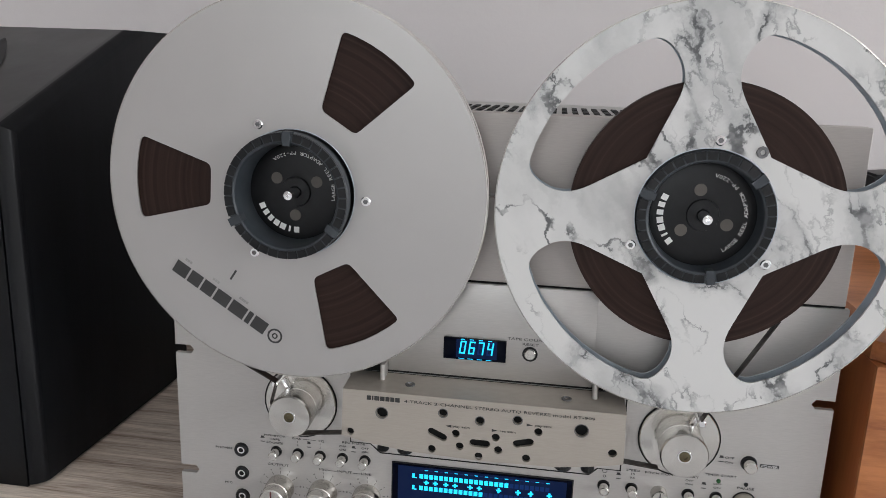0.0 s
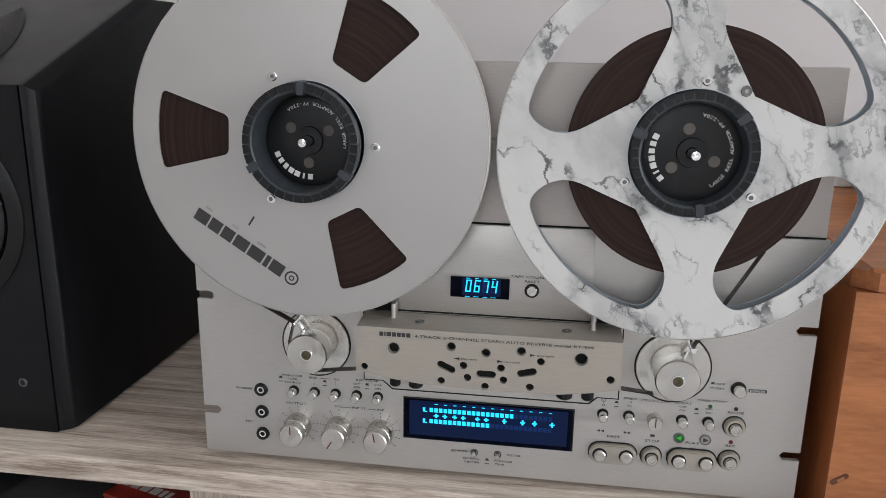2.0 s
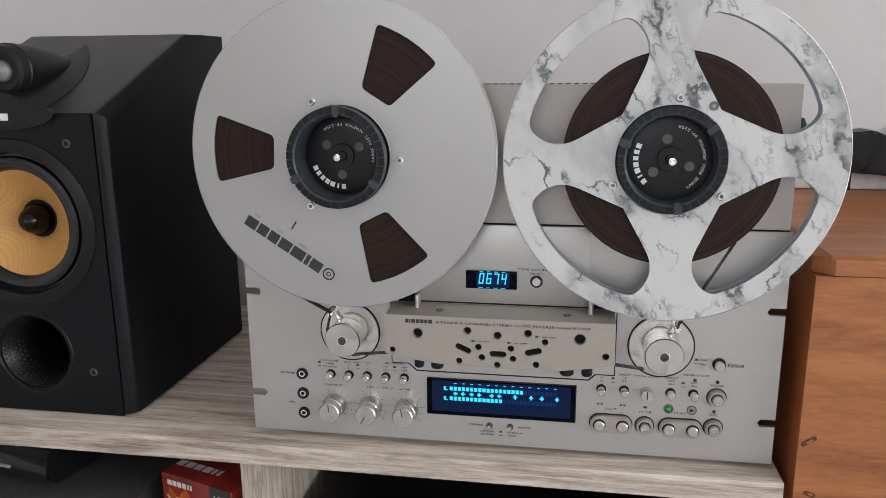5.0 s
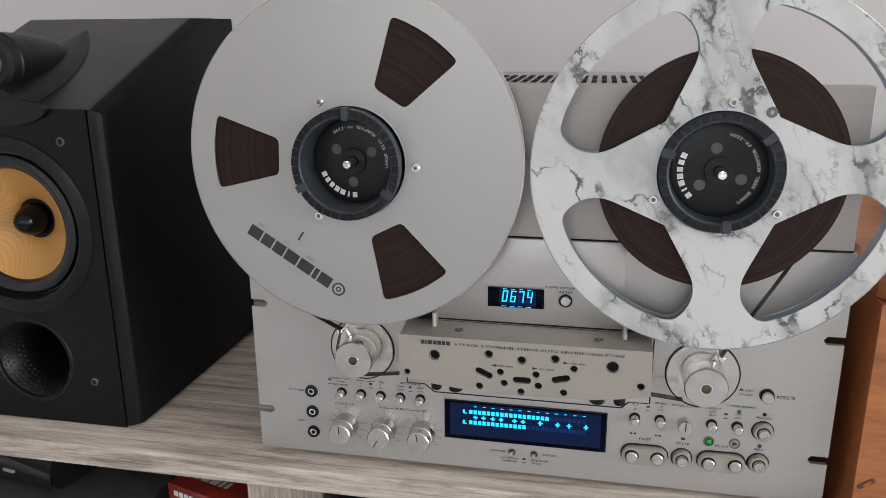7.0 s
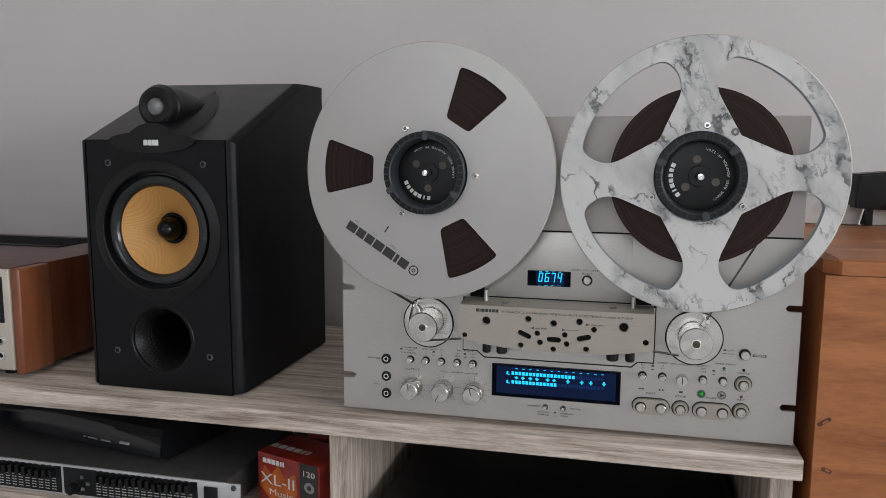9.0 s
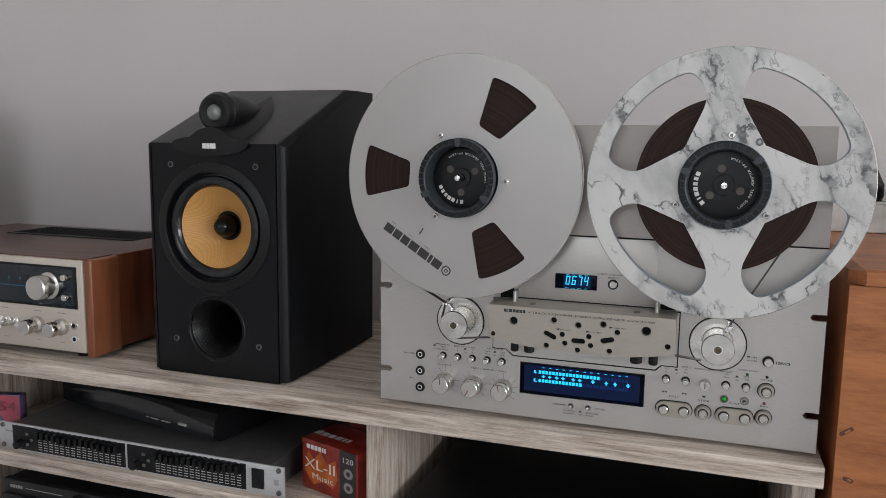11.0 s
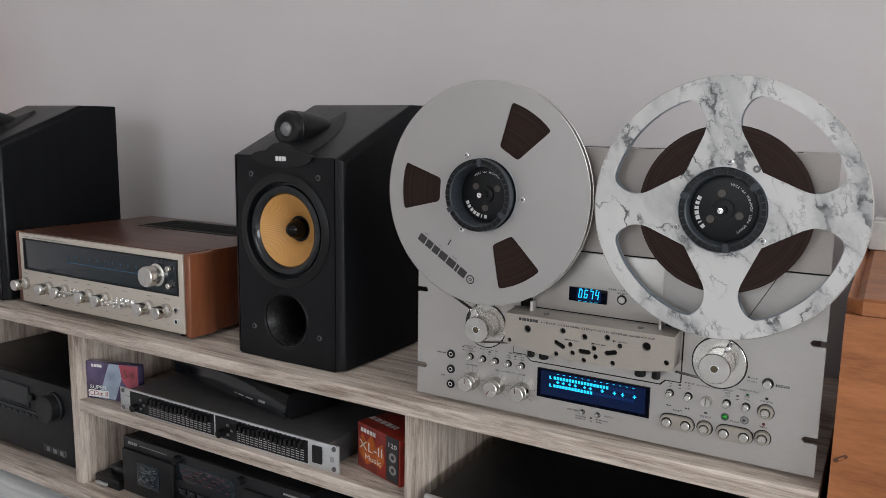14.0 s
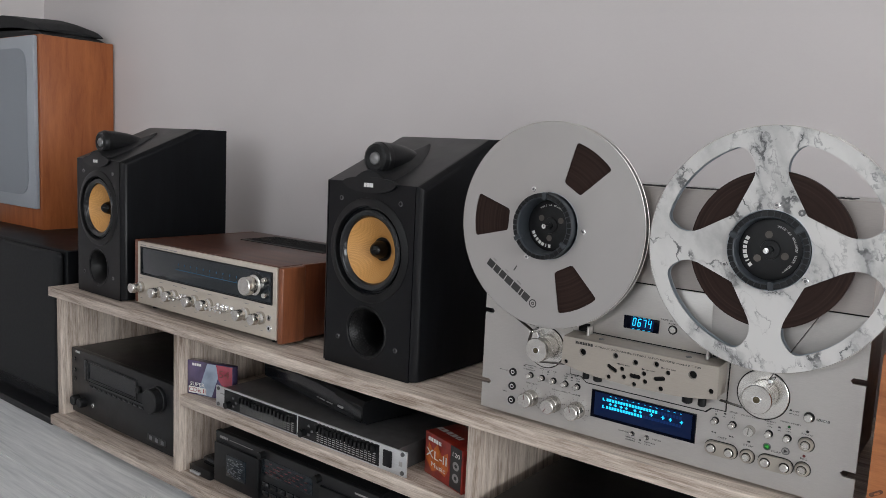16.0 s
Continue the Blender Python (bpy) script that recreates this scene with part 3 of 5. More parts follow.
    # base plate; black sheet behind paints its shadow gap; rollers below the hood
    out = [(0.1405, 0.4990), (0.1405, 0.4425), (0.1560, 0.4425), (0.1640, 0.4360), (0.3190, 0.4360), (0.3250, 0.4415), (0.3412, 0.4415), (0.3412, 0.4990)]
    part("plate_shadow_gap", prism(B(), [(DX + (x - DX) * 1.012, 0.4675 + (z - 0.4675) * 1.058) for x, z in out], -0.0004, 0.0), VOID, deck)
    part("base_plate", prism(B(), out, -0.0018, -0.0004), FACE, deck)
    for x, w in ((0.1680, 0.0044), (0.1845, 0.0058), (0.3000, 0.0062), (0.3175, 0.0048)):
        part("pinch_roller", lathe(B(), [(0, 0.4440), (w * 0.8, 0.4440), (w, 0.4452), (w, 0.4620), (0, 0.4620)], x, 0, 20, "z", -0.0125), RUBBER, deck)


def guide_roller(cx, cz, arm):
    part("roller_groove", lathe(B(), [(0.0276, -0.0003), (0.0276, -0.0006), (0.0287, -0.0006), (0.0287, -0.0003)], cx, cz, 64), VOID, deck)
    part("roller_disc", lathe(B(), [(0, -0.0016), (0.0270, -0.0016), (0.0276, -0.0010), (0.0276, 0)], cx, cz, 64), TURNED, deck, "turned aluminium disc")
    bm = lathe(B(), [(0.0150, -0.0016), (0.0150, -0.0090), (0.0138, -0.0096), (0.0138, -0.0110), (0.0158, -0.0118), (0.0162, -0.0255), (0.0154, -0.0268), (0.0035, -0.0268), (0.0035, -0.0258)], cx, cz, 56)
    knob = part("roller", bm, TURNED, deck, "bright turned aluminium tape roller")
    part("roller_cap", lathe(B(), [(0.0036, -0.0263), (0.0036, -0.0275), (0.0020, -0.0277), (0.0016, -0.0269), (0, -0.0269)], cx, cz, 20), BRASS, knob, "dark brass centre screw")
    part("cap_ring", lathe(B(), [(0.0037, -0.0266), (0.0039, -0.0274), (0.0047, -0.0274), (0.0050, -0.0267)], cx, cz, 24), CHROME, knob)
    part("arm_pin", rod(B(), cx + arm, cz + 0.0215, 0.0026, -0.0200, -0.0014, 16, 0.0006), CHROME, deck, "chrome tape guide pin")
    bm = B()
    tube(bm, [(cx + arm, -0.0060, cz + 0.0215), (cx + arm * 0.5, -0.0055, cz + 0.011)], 0.0022)
    part("arm", bm, CHROME, deck)


def round_button(x, z, r, length, mat=None, ring=True):
    """A push button in a dark collar."""
    if ring:
        part("button_collar", lathe(B(), [(0, -0.0004), (r * 1.18, -0.0004), (r * 1.25, -0.0012), (r * 1.32, 0)], x, z, 20), BLACK, deck)
    part("button", rod(B(), x, z, r, -length, 0.0, 20, 0.0006), mat or TURNED, deck)


def big_button(x, z, r):
    part("button_collar", lathe(B(), [(0, -0.0003), (r * 1.02, -0.0003), (r * 1.06, -0.0008), (r * 1.09, 0)], x, z, 28), BLACK, deck)
    part("button_bezel", lathe(B(), [(r * 0.62, -0.0030), (r * 0.66, -0.0050), (r * 0.86, -0.0050), (r * 0.95, -0.0038), (r * 0.97, 0)], x, z, 28), BEZEL, deck)
    part("button_groove", lathe(B(), [(r * 0.50, -0.0044), (r * 0.64, -0.0047), (r * 0.66, -0.0030)], x, z, 28), BLACK, deck)
    part("button", lathe(B(), [(0, -0.0074), (r * 0.30, -0.0074), (r * 0.33, -0.0080), (r * 0.48, -0.0080), (r * 0.55, -0.0070), (r * 0.55, -0.003)], x, z, 28), TURNED, deck)


def capsule_buttons(xa, xb, z):
    xc, half = (xa + xb) / 2, (xb - xa) / 2
    bm = prism(B(), capsule(xc, z, half, 0.0082), -0.0052, 0.0)
    bmesh.ops.bevel(bm, geom=[e for e in bm.edges if all(v.co.y < -0.005 for v in e.verts) and len(e.link_faces) == 2 and e.calc_face_angle() > 1], offset=0.0009, segments=2, affect="EDGES")
    part("button_plate", bm, BEZEL, deck, "", 35)
    bm = prism(B(), capsule(xc, z, half, 0.0091), -0.0008, 0.0)
    part("plate_collar", bm, BLACK, deck, "", 20)
    for x in (xa, xb):
        part("button_groove", lathe(B(), [(0, -0.0054), (0.0056, -0.0054), (0.0058, -0.0050)], x, z - 0.0002, 24), BLACK, deck)
        part("button", rod(B(), x, z - 0.0002, 0.0048, -0.0088, -0.005, 24, 0.0008), TURNED, deck)


def level_knob(x, z, mark):
    knob = part("level_knob", lathe(B(), [(0.0112, 0), (0.0112, -0.0055), (0.0106, -0.0065), (0.0103, -0.0120), (0.0098, -0.0126), (0.0098, -0.0205), (0.0090, -0.0215), (0, -0.0215)], x, z, 40), TURNED, deck, "turned aluminium level knob")
    c, s = math.cos(radians(mark)), math.sin(radians(mark))
    pts = [(0.0015, -0.0004), (0.0088, -0.0004), (0.0088, 0.0004), (0.0015, 0.0004)]
    bm = B()
    bm.faces.new([bm.verts.new((x + c * p - s * q, -0.0217, z + s * p + c * q)) for p, q in pts])
    part("pointer", bm, DARKRED, knob, "dark red pointer line", 0)
    bm = B()
    for k in range(11):
        a = radians(225 - 27 * k)
        c, s = math.cos(a), math.sin(a)
        bm.faces.new([bm.verts.new((x + c * p - s * q, -0.0002, z + s * p + c * q)) for p, q in ((0.0122, -0.0002), (0.0144, -0.0002), (0.0144, 0.0002), (0.0122, 0.0002))])
    part("scale_ticks", bm, INK, deck, "", 0, "stuff")
    bm = B()
    for k in range(1, 11, 1):
        a = radians(225 - 27 * k)
        lettering(bm, str(k), x + 0.0164 * math.cos(a), z + 0.0164 * math.sin(a), 0.0019, -0.0002)
    part("scale_numbers", bm, INK, deck, "", 0, "stuff")


def jack(x, z):
    part("jack_ring", lathe(B(), [(0.0030, 0.0), (0.0032, -0.0022), (0.0040, -0.0028), (0.0052, -0.0022), (0.0058, 0.0)], x, z, 28), BLACK, deck, "black headphone jack")
    part("jack_collar", lathe(B(), [(0.0019, -0.0004), (0.0019, -0.0016), (0.0030, -0.0016), (0.0030, -0.0004)], x, z, 20), CHROME, deck)
    part("jack_hole", rod(B(), x, z, 0.0020, -0.0006, 0.0, 14), VOID, deck)


def meter():
    part("meter_frame", box(B(), 0.1722, 0.3094, -0.0010, 0.0, 0.3924, 0.4290, 0.0004), BLACK, deck)
    part("meter_window", box(B(), 0.1732, 0.3084, -0.0016, -0.0006, 0.3932, 0.4280), BLUEGLASS, deck, "dark blue fluorescent level meter window")
    # Emitting sheet that stands for the blue glow spread round the segments
    part("meter_halo", box(B(), 0.1775, 0.3045, -0.0018, -0.0016, 0.3965, 0.4268), BLUE_HALO, deck, "", 0)
    y = -0.0022
    bm, dim = B(), B()

    def cell(b, x, z, w, h):
        b.faces.new([b.verts.new((x + p * w / 2, y, z + q * h / 2)) for p, q in ((-1, -1), (1, -1), (1, 1), (-1, 1))])

    for row, z, lit in ((0, 0.4196, 18), (1, 0.4098, 13)):
        for i in range(26):
            x = 0.1955 + i * 0.0038
            cell(bm if i < lit else dim, x, z, 0.0029, 0.0037)
        cell(bm, 0.1895, z, 0.0020, 0.0037)
        cell(bm, 0.1912, z - 0.0015, 0.0018, 0.0010)
    for i in range(26):
        cell(bm if i % 2 else dim, 0.1955 + i * 0.0038, 0.4248, 0.0026, 0.0007)
    for x in (0.1995, 0.2065, 0.2145, 0.2215, 0.2330, 0.2400, 0.2545, 0.2690, 0.2785, 0.2923):
        cell(bm, x, 0.4147, 0.0040, 0.0013)
        cell(bm, x, 0.4147, 0.0016, 0.0044 if x > 0.25 else 0.0034)
    part("meter_segments", bm, CYAN, deck, "glowing cyan level bars", 0, "stuff")
    part("meter_unlit_segments", dim, CYANDIM, deck, "", 0, "stuff")


def deck_controls():
    for z in (0.425, 0.405, 0.385):
        jack(0.0515, z)
    for x in (0.0800, 0.0978, 0.1155, 0.1333, 0.1510):
        round_button(x, 0.4265, 0.0034, 0.0095)
    for x, a in ((0.0830, 92), (0.1180, 240), (0.1530, 100)):
        level_knob(x, 0.3955, a)
    for x in (0.3310, 0.3510, 0.3910, 0.4105):
        round_button(x, 0.4270, 0.0034, 0.0095)
    part("pitch_knob", lathe(B(), [(0.0060, 0), (0.0058, -0.0070), (0.0052, -0.0085), (0, -0.0085)], 0.3705, 0.4255, 32), TURNED, deck)
    bm = B()
    box(bm, 0.3701, 0.3709, -0.0087, -0.0084, 0.4225, 0.4300)
    part("pitch_pointer", bm, INK, deck, "", 0)
    round_button(0.4300, 0.4560, 0.0044, 0.0080)
    big_button(0.4300, 0.4250, 0.0080)
    big_button(0.4290, 0.3965, 0.0080)
    big_button(0.3702, 0.3945, 0.0080)
    capsule_buttons(0.3304, 0.3508, 0.3945)
    capsule_buttons(0.3908, 0.4112, 0.3945)
    for x in (0.2310, 0.2500):
        part("mini_switch_collar", lathe(B(), [(0.0019, -0.0002), (0.0030, -0.0012), (0.0032, 0)], x, 0.3840, 16), DARKMETAL, deck)
        part("mini_switch", lathe(B(), [(0.0014, 0), (0.0018, -0.0065), (0, -0.0070)], x, 0.3845, 14), TURNED, deck)
    for x, m in ((0.3902, GREEN), (0.4100, GREYINK)):
        part("play_lamp_ring", lathe(B(), [(0.0034, -0.0004), (0.0034, -0.0012), (0.0043, -0.0010), (0.0043, 0)], x, 0.4118, 24), DARKMETAL, deck)
        lens = part("play_lamp", rod(B(), x, 0.4118, 0.0034, -0.0008, 0, 20), LENSG if m is GREEN else GREYINK, deck, "lit green play lamp" if m is GREEN else "unlit play lamp")
        k = -1 if m is GREEN else 1
        bm = B()
        bm.faces.new([bm.verts.new((x + k * p, -0.0010, 0.4118 + q)) for p, q in ((-0.0018, -0.0021), (-0.0018, 0.0021), (0.0024, 0))])
        part("play_arrow", bm, GREEN if m is GREEN else INK, lens, "", 0)
    for x, z, m in ((0.4300, 0.4395, GLOSS), (0.4290, 0.4115, DARKRED), (0.4110, 0.4400, LENSG)):
        part("indicator", lathe(B(), [(0.0016, 0), (0.0014, -0.0008), (0, -0.0010)], x, z, 14), m, deck)
    bm = lathe(B(), [(0.0014, -0.0002), (0.0018, -0.0002)], 0.3310, 0.4390, 16)
    lathe(bm, [(0.0007, -0.0002), (0.0011, -0.0002)], 0.3310, 0.4347, 12)
    part("reel_symbol", bm, INK, deck, "", 0)
    bm = B()
    y = -0.0002
    for words, x, z, s in (("OUTPUT", 0.0815, 0.4150, 0.0036), ("MIC", 0.1180, 0.4150, 0.0034), ("INPUT", 0.1350, 0.4150, 0.0034), ("LINE", 0.1520, 0.4150, 0.0034), ("MONITOR", 0.0790, 0.4395, 0.0030), ("TAPE", 0.0790, 0.4365, 0.0029),
                           ("SOURCE", 0.0790, 0.4335, 0.0029), ("BIAS", 0.0965, 0.4390, 0.0029), ("EQ", 0.1165, 0.4390, 0.0029), ("1", 0.0975, 0.4362, 0.0026), ("2", 0.0975, 0.4335, 0.0026), ("1", 0.1155, 0.4362, 0.0026),
                           ("2", 0.1155, 0.4335, 0.0026), ("REC MODE", 0.1420, 0.4400, 0.0030), ("OFF", 0.1333, 0.4365, 0.0028), ("ON", 0.1333, 0.4335, 0.0028), ("OFF", 0.1510, 0.4365, 0.0028), ("ON", 0.1510, 0.4335, 0.0028),
                           ("PHONES", 0.0370, 0.4250, 0.0030), ("MIC", 0.0400, 0.3950, 0.0030), ("DIMMER", 0.2185, 0.3840, 0.0030), ("METER", 0.2630, 0.3840, 0.0030), ("NORMAL", 0.2290, 0.3780, 0.0028), ("DIMMER", 0.2290, 0.3750, 0.0028),
                           ("AVERAGE", 0.2545, 0.3780, 0.0028), ("PEAK", 0.2520, 0.3750, 0.0028), ("REEL", 0.3310, 0.4425, 0.0028), ("SPEED", 0.3510, 0.4415, 0.0030), ("19", 0.3510, 0.4385, 0.0026), ("9.5", 0.3510, 0.4355, 0.0026),
                           ("PITCH CONT", 0.3705, 0.4410, 0.0030), ("REPEAT", 0.3910, 0.4410, 0.0030), ("OFF", 0.3910, 0.4380, 0.0027), ("ON", 0.3910, 0.4350, 0.0027), ("TIMER START", 0.4120, 0.4445, 0.0030), ("OFF", 0.4105, 0.4375, 0.0027),
                           ("ON", 0.4105, 0.4345, 0.0027), ("PAUSE", 0.4300, 0.4362, 0.0034), ("REC", 0.4290, 0.4082, 0.0034), ("FAST", 0.3405, 0.4080, 0.0038), ("STOP", 0.3702, 0.4070, 0.0038), ("PLAY", 0.4005, 0.4080, 0.0038),
                           ("OFF", 0.4165, 0.4588, 0.0030), ("ON", 0.4165, 0.4552, 0.0030)):
        lettering(bm, words, x, z, s * 0.78, y, wide=1.6)
    part("panel_lettering", bm, INK, deck, "", 0, "stuff")
    bm = B()
    for x, z, s in ((0.3285, 0.4125, -1), (0.3315, 0.4125, -1), (0.3495, 0.4125, 1), (0.3525, 0.4125, 1)):
        bm.faces.new([bm.verts.new(p) for p in ((x - s * 0.0014, y, z - 0.0011), (x - s * 0.0014, y, z + 0.0011), (x + s * 0.0014, y, z))])
    box(bm, 0.3685, 0.3719, y, 0, 0.4107, 0.4127)
    box(bm, 0.1215, 0.1285, y, 0, 0.4146, 0.4149), box(bm, 0.1420, 0.1475, y, 0, 0.4146, 0.4149), box(bm, 0.1020, 0.1120, y, 0, 0.4389, 0.4392)
    for x, z in ((0.0690, 0.4372), (0.1065, 0.4362), (0.1420, 0.4362), (0.3410, 0.4372), (0.4012, 0.4365), (0.4110, 0.4588), (0.2415, 0.3780)):
        box(bm, x - 0.0012, x + 0.0012, y, 0, z, z + 0.0014)
        box(bm, x - 0.0017, x + 0.0017, y, 0, z - 0.0004, z)
        box(bm, x - 0.0017, x + 0.0017, y, 0, z - 0.0036, z - 0.0030)
    part("panel_symbols", bm, INK, deck, "", 0, "stuff")
    part("power_label", box(B(), 0.4375, 0.4505, y, 0, 0.4540, 0.4565), INK, deck, "", 0)
    bm = lettering(B(), "POWER", 0.4440, 0.4552, 0.0026, y - 0.0003)
    part("power_lettering", bm, WHITEINK, deck, "", 0)


RXL, RXR, RZ = 0.1045, 0.3765, 0.635


def spindle(cx):
    part("reel_table", lathe(B(), [(0, -0.0085), (0.045, -0.0085), (0.047, -0.006), (0.047, 0.0015)], cx, RZ, 48), DARKMETAL, deck)
    part("spindle", lathe(B(), [(0.0036, -0.008), (0.0036, -0.0300), (0.0030, -0.0340), (0.0012, -0.0342), (0.0010, -0.0300), (0, -0.0300)], cx, RZ, 18), CHROME, deck, "chrome spindle with spring")


def tape_runs():
    """The thin tape from each reel round its roller into the hood."""
    for name, pts in (("tape_run", [(0.044, RZ - 0.118), (0.0885, 0.4935)]), ("tape_run", [(0.0885, 0.4935), (0.0845, 0.478), (0.0870, 0.462), (0.1010, 0.4535), (0.1415, 0.4585)]),
                      ("tape_run", [(0.4315, RZ - 0.066), (0.3900, 0.4940)]), ("tape_run", [(0.3395, 0.4580), (0.3650, 0.4555)])):
        bm = B()
        for (xa, za), (xb, zb) in zip(pts, pts[1:]):
            d = Vector((xb - xa, 0, zb - za)).normalized()
            n = Vector((-d.z, 0, d.x)) * 0.0004
            q = [Vector((xa, 0, za)) + n, Vector((xb, 0, zb)) + n, Vector((xb, 0, zb)) - n, Vector((xa, 0, za)) - n]
            f = [bm.verts.new((v.x, -0.0215, v.z)) for v in q]
            k = [bm.verts.new((v.x, -0.0152, v.z)) for v in q]
            bm.faces.new(f), bm.faces.new(k[::-1])
            for i in range(4):
                bm.faces.new((f[i], k[i], k[(i + 1) % 4], f[(i + 1) % 4]))
        bmesh.ops.recalc_face_normals(bm, faces=bm.faces)
        part(name, bm, TAPESTRIP, deck, "thin dark brown tape", 0)


deck_body()
counter_block()
head_cover()
guide_roller(0.1005, 0.4700, -0.0135)
guide_roller(0.3805, 0.4700, 0.0105)
meter()
deck_controls()
for cx in (RXL, RXR):
    spindle(cx)
tape_runs()


# ---- reels ----
def round_corners(pts, which, rad, n=5):
    """Rounds the corners whose index is in which."""
    out = []
    for i, p in enumerate(pts):
        if i not in which:
            out.append(p)
            continue
        a, b, c = Vector(pts[i - 1]), Vector(p), Vector(pts[(i + 1) % len(pts)])
        u, v = (a - b), (c - b)
        ru, rv = min(rad, u.length * 0.5), min(rad, v.length * 0.5)
        s, e = b + u.normalized() * ru, b + v.normalized() * rv
        for k in range(n + 1):
            t = k / n
            q = s * (1 - t) ** 2 + b * 2 * t * (1 - t) + e * t ** 2
            out.append((q.x, q.y))
    return out


def polar(r, deg):
    return (r * math.cos(radians(deg)), r * math.sin(radians(deg)))


def window_silver(a):
    pts = [polar(0.0605, a - 13.5), polar(0.1135, a - 15)] + [polar(0.1135, a + d) for d in (-10, -5, 0, 5, 10)] + [polar(0.1135, a + 15), polar(0.0605, a + 13.5), polar(0.0590, a + 5), polar(0.0590, a - 5)]
    return round_corners(pts, (0, 1, 7, 8), 0.0042)


def window_marble(a):
    arc = [polar(0.1170, a + d) for d in (-31, -21, -16, -12, -6, 0, 6, 12, 16, 21, 31)]
    pts = [polar(0.0530, a), polar(0.0890, a - 37)] + arc + [polar(0.0890, a + 37)]
    return round_corners(pts, (1, 2, 12, 13), 0.018, 8)


def reel(cx, label, windows, material, bore, pack, screws_r, screw_a, ridge, words):
    turn = words - 150
    r = thing("tape_reel", (cx, -0.020, RZ), label, "tape reel")
    o = Vector((cx, 0, RZ))

    def shift(loop):
        return [(x + cx, z + RZ) for x, z in loop]

    for name, y0, mat in (("front_flange", -0.0245, material), ("rear_flange", -0.0145, RIM if material is MARBLE else REELM)):
        bm = prism(B(), shift(circle(0, 0, 0.1330, 128)), y0, y0 + 0.0013, [shift(w) for w in windows] + [shift(circle(0, 0, bore, 64))])
        part(name, bm, mat, r, "", 25)
        bm = lathe(B(), [(0.1330, y0 - 0.0002), (0.1337, y0), (0.1337, y0 + 0.0013), (0.1330, y0 + 0.0015)], cx, RZ, 128)
        part("flange_edge", bm, TURNED, r, "bright turned edge")
    part("tape_pack", lathe(B(), [(bore + 0.004, -0.0220), (pack, -0.0220), (pack, -0.0155), (bore + 0.004, -0.0155)], cx, RZ, 128), TAPE, r, "dark brown wound tape")
    part("hub", lathe(B(), [(bore - 0.0005, -0.0246), (bore + 0.0042, -0.0234), (bore + 0.0042, -0.0146), (bore - 0.0005, -0.0140)], cx, RZ, 64), RIM, r)
    for a in screw_a:
        x, z = cx + screws_r * math.cos(radians(a)), RZ + screws_r * math.sin(radians(a))
        s = part("screw", lathe(B(), [(0, -0.0250), (0.0008, -0.0250), (0.0010, -0.0256), (0.0028, -0.0256), (0.0034, -0.0250), (0.0034, -0.0245)], x, z, 18), CHROME, r)
        part("screw_slot", rod(B(), x, z, 0.0017, -0.0259, -0.0250, 6), DARKMETAL, s)
    # the black adaptor cup
    rim = -0.0246 - ridge
    ad = part("hub_adaptor", lathe(B(), [(0.0335, -0.0120), (0.0345, rim + 0.004), (0.0355, rim + 0.0008), (0.0365, rim), (0.0412, rim), (0.0425, rim + 0.0012), (0.0428, rim + 0.0080), (0.0402, rim + 0.0085), (0.0402, -0.0120)], cx, RZ, 72), ADAPT, r, "slate black hub adaptor ring")
    part("adaptor_floor", lathe(B(), [(0.0344, -0.0120), (0.0344, -0.0150), (0.0300, -0.0162), (0.0105, -0.0162), (0.0100, -0.0180), (0.0042, -0.0180), (0.0040, -0.0120)], cx, RZ, 56), BLACK, ad)
    bm = B()
    for k in range(36):
        if k % 12 == 0:
            continue
        a = 2 * math.pi * k / 36 + radians(turn)
        c, s = math.cos(a), math.sin(a)
        pts = [(0.0370, -0.0027), (0.0422, -0.0032), (0.0422, 0.0032), (0.0370, 0.0027)]
        top = [bm.verts.new((cx + c * p - s * q, rim - 0.0007, RZ + s * p + c * q)) for p, q in pts]
        bot = [bm.verts.new((cx + c * p - s * q * 1.05, rim + 0.0006, RZ + s * p + c * q * 1.05)) for p, q in pts]
        bm.faces.new(top)
        for i in range(4):
            bm.faces.new((top[i], bot[i], bot[(i + 1) % 4], top[(i + 1) % 4]))
    bmesh.ops.recalc_face_normals(bm, faces=bm.faces)
    part("grip_ribs", bm, BLACK, ad, "", 32, "stuff")
    for k in range(3):
        bm = B()
        a = 120 * k + turn
        c, s = math.cos(radians(a)), math.sin(radians(a))
        pts = [(0.0340, -0.0024), (0.0434, -0.0028), (0.0434, 0.0028), (0.0340, 0.0024)]
        top = [bm.verts.new((cx + c * p - s * q, rim - 0.0016, RZ + s * p + c * q)) for p, q in pts]
        bot = [bm.verts.new((cx + c * p - s * q, rim + 0.0060, RZ + s * p + c * q)) for p, q in pts]
        bm.faces.new(top)
        for i in range(4):
            bm.faces.new((top[i], bot[i], bot[(i + 1) % 4], top[(i + 1) % 4]))
        bmesh.ops.recalc_face_normals(bm, faces=bm.faces)
        part("key_lug", bm, ADAPT, ad)
    for k in range(3):
        a = radians(120 * k + 60 + turn)
        bm = rod(B(), cx + 0.0165 * math.cos(a), RZ + 0.0165 * math.sin(a), 0.0040, -0.0165, -0.0150, 20)
        part("floor_hole", bm, HOLE, ad)

    bm = ring_lettering(B(), "LARGE REEL ADAPTOR PP-220A", cx, RZ, 0.0268, 0.0034, -0.0165, words + 180 - 66, 5.3)
    part("adaptor_lettering", bm, WHITEINK, ad, "", 0, "stuff")
    bm = B()
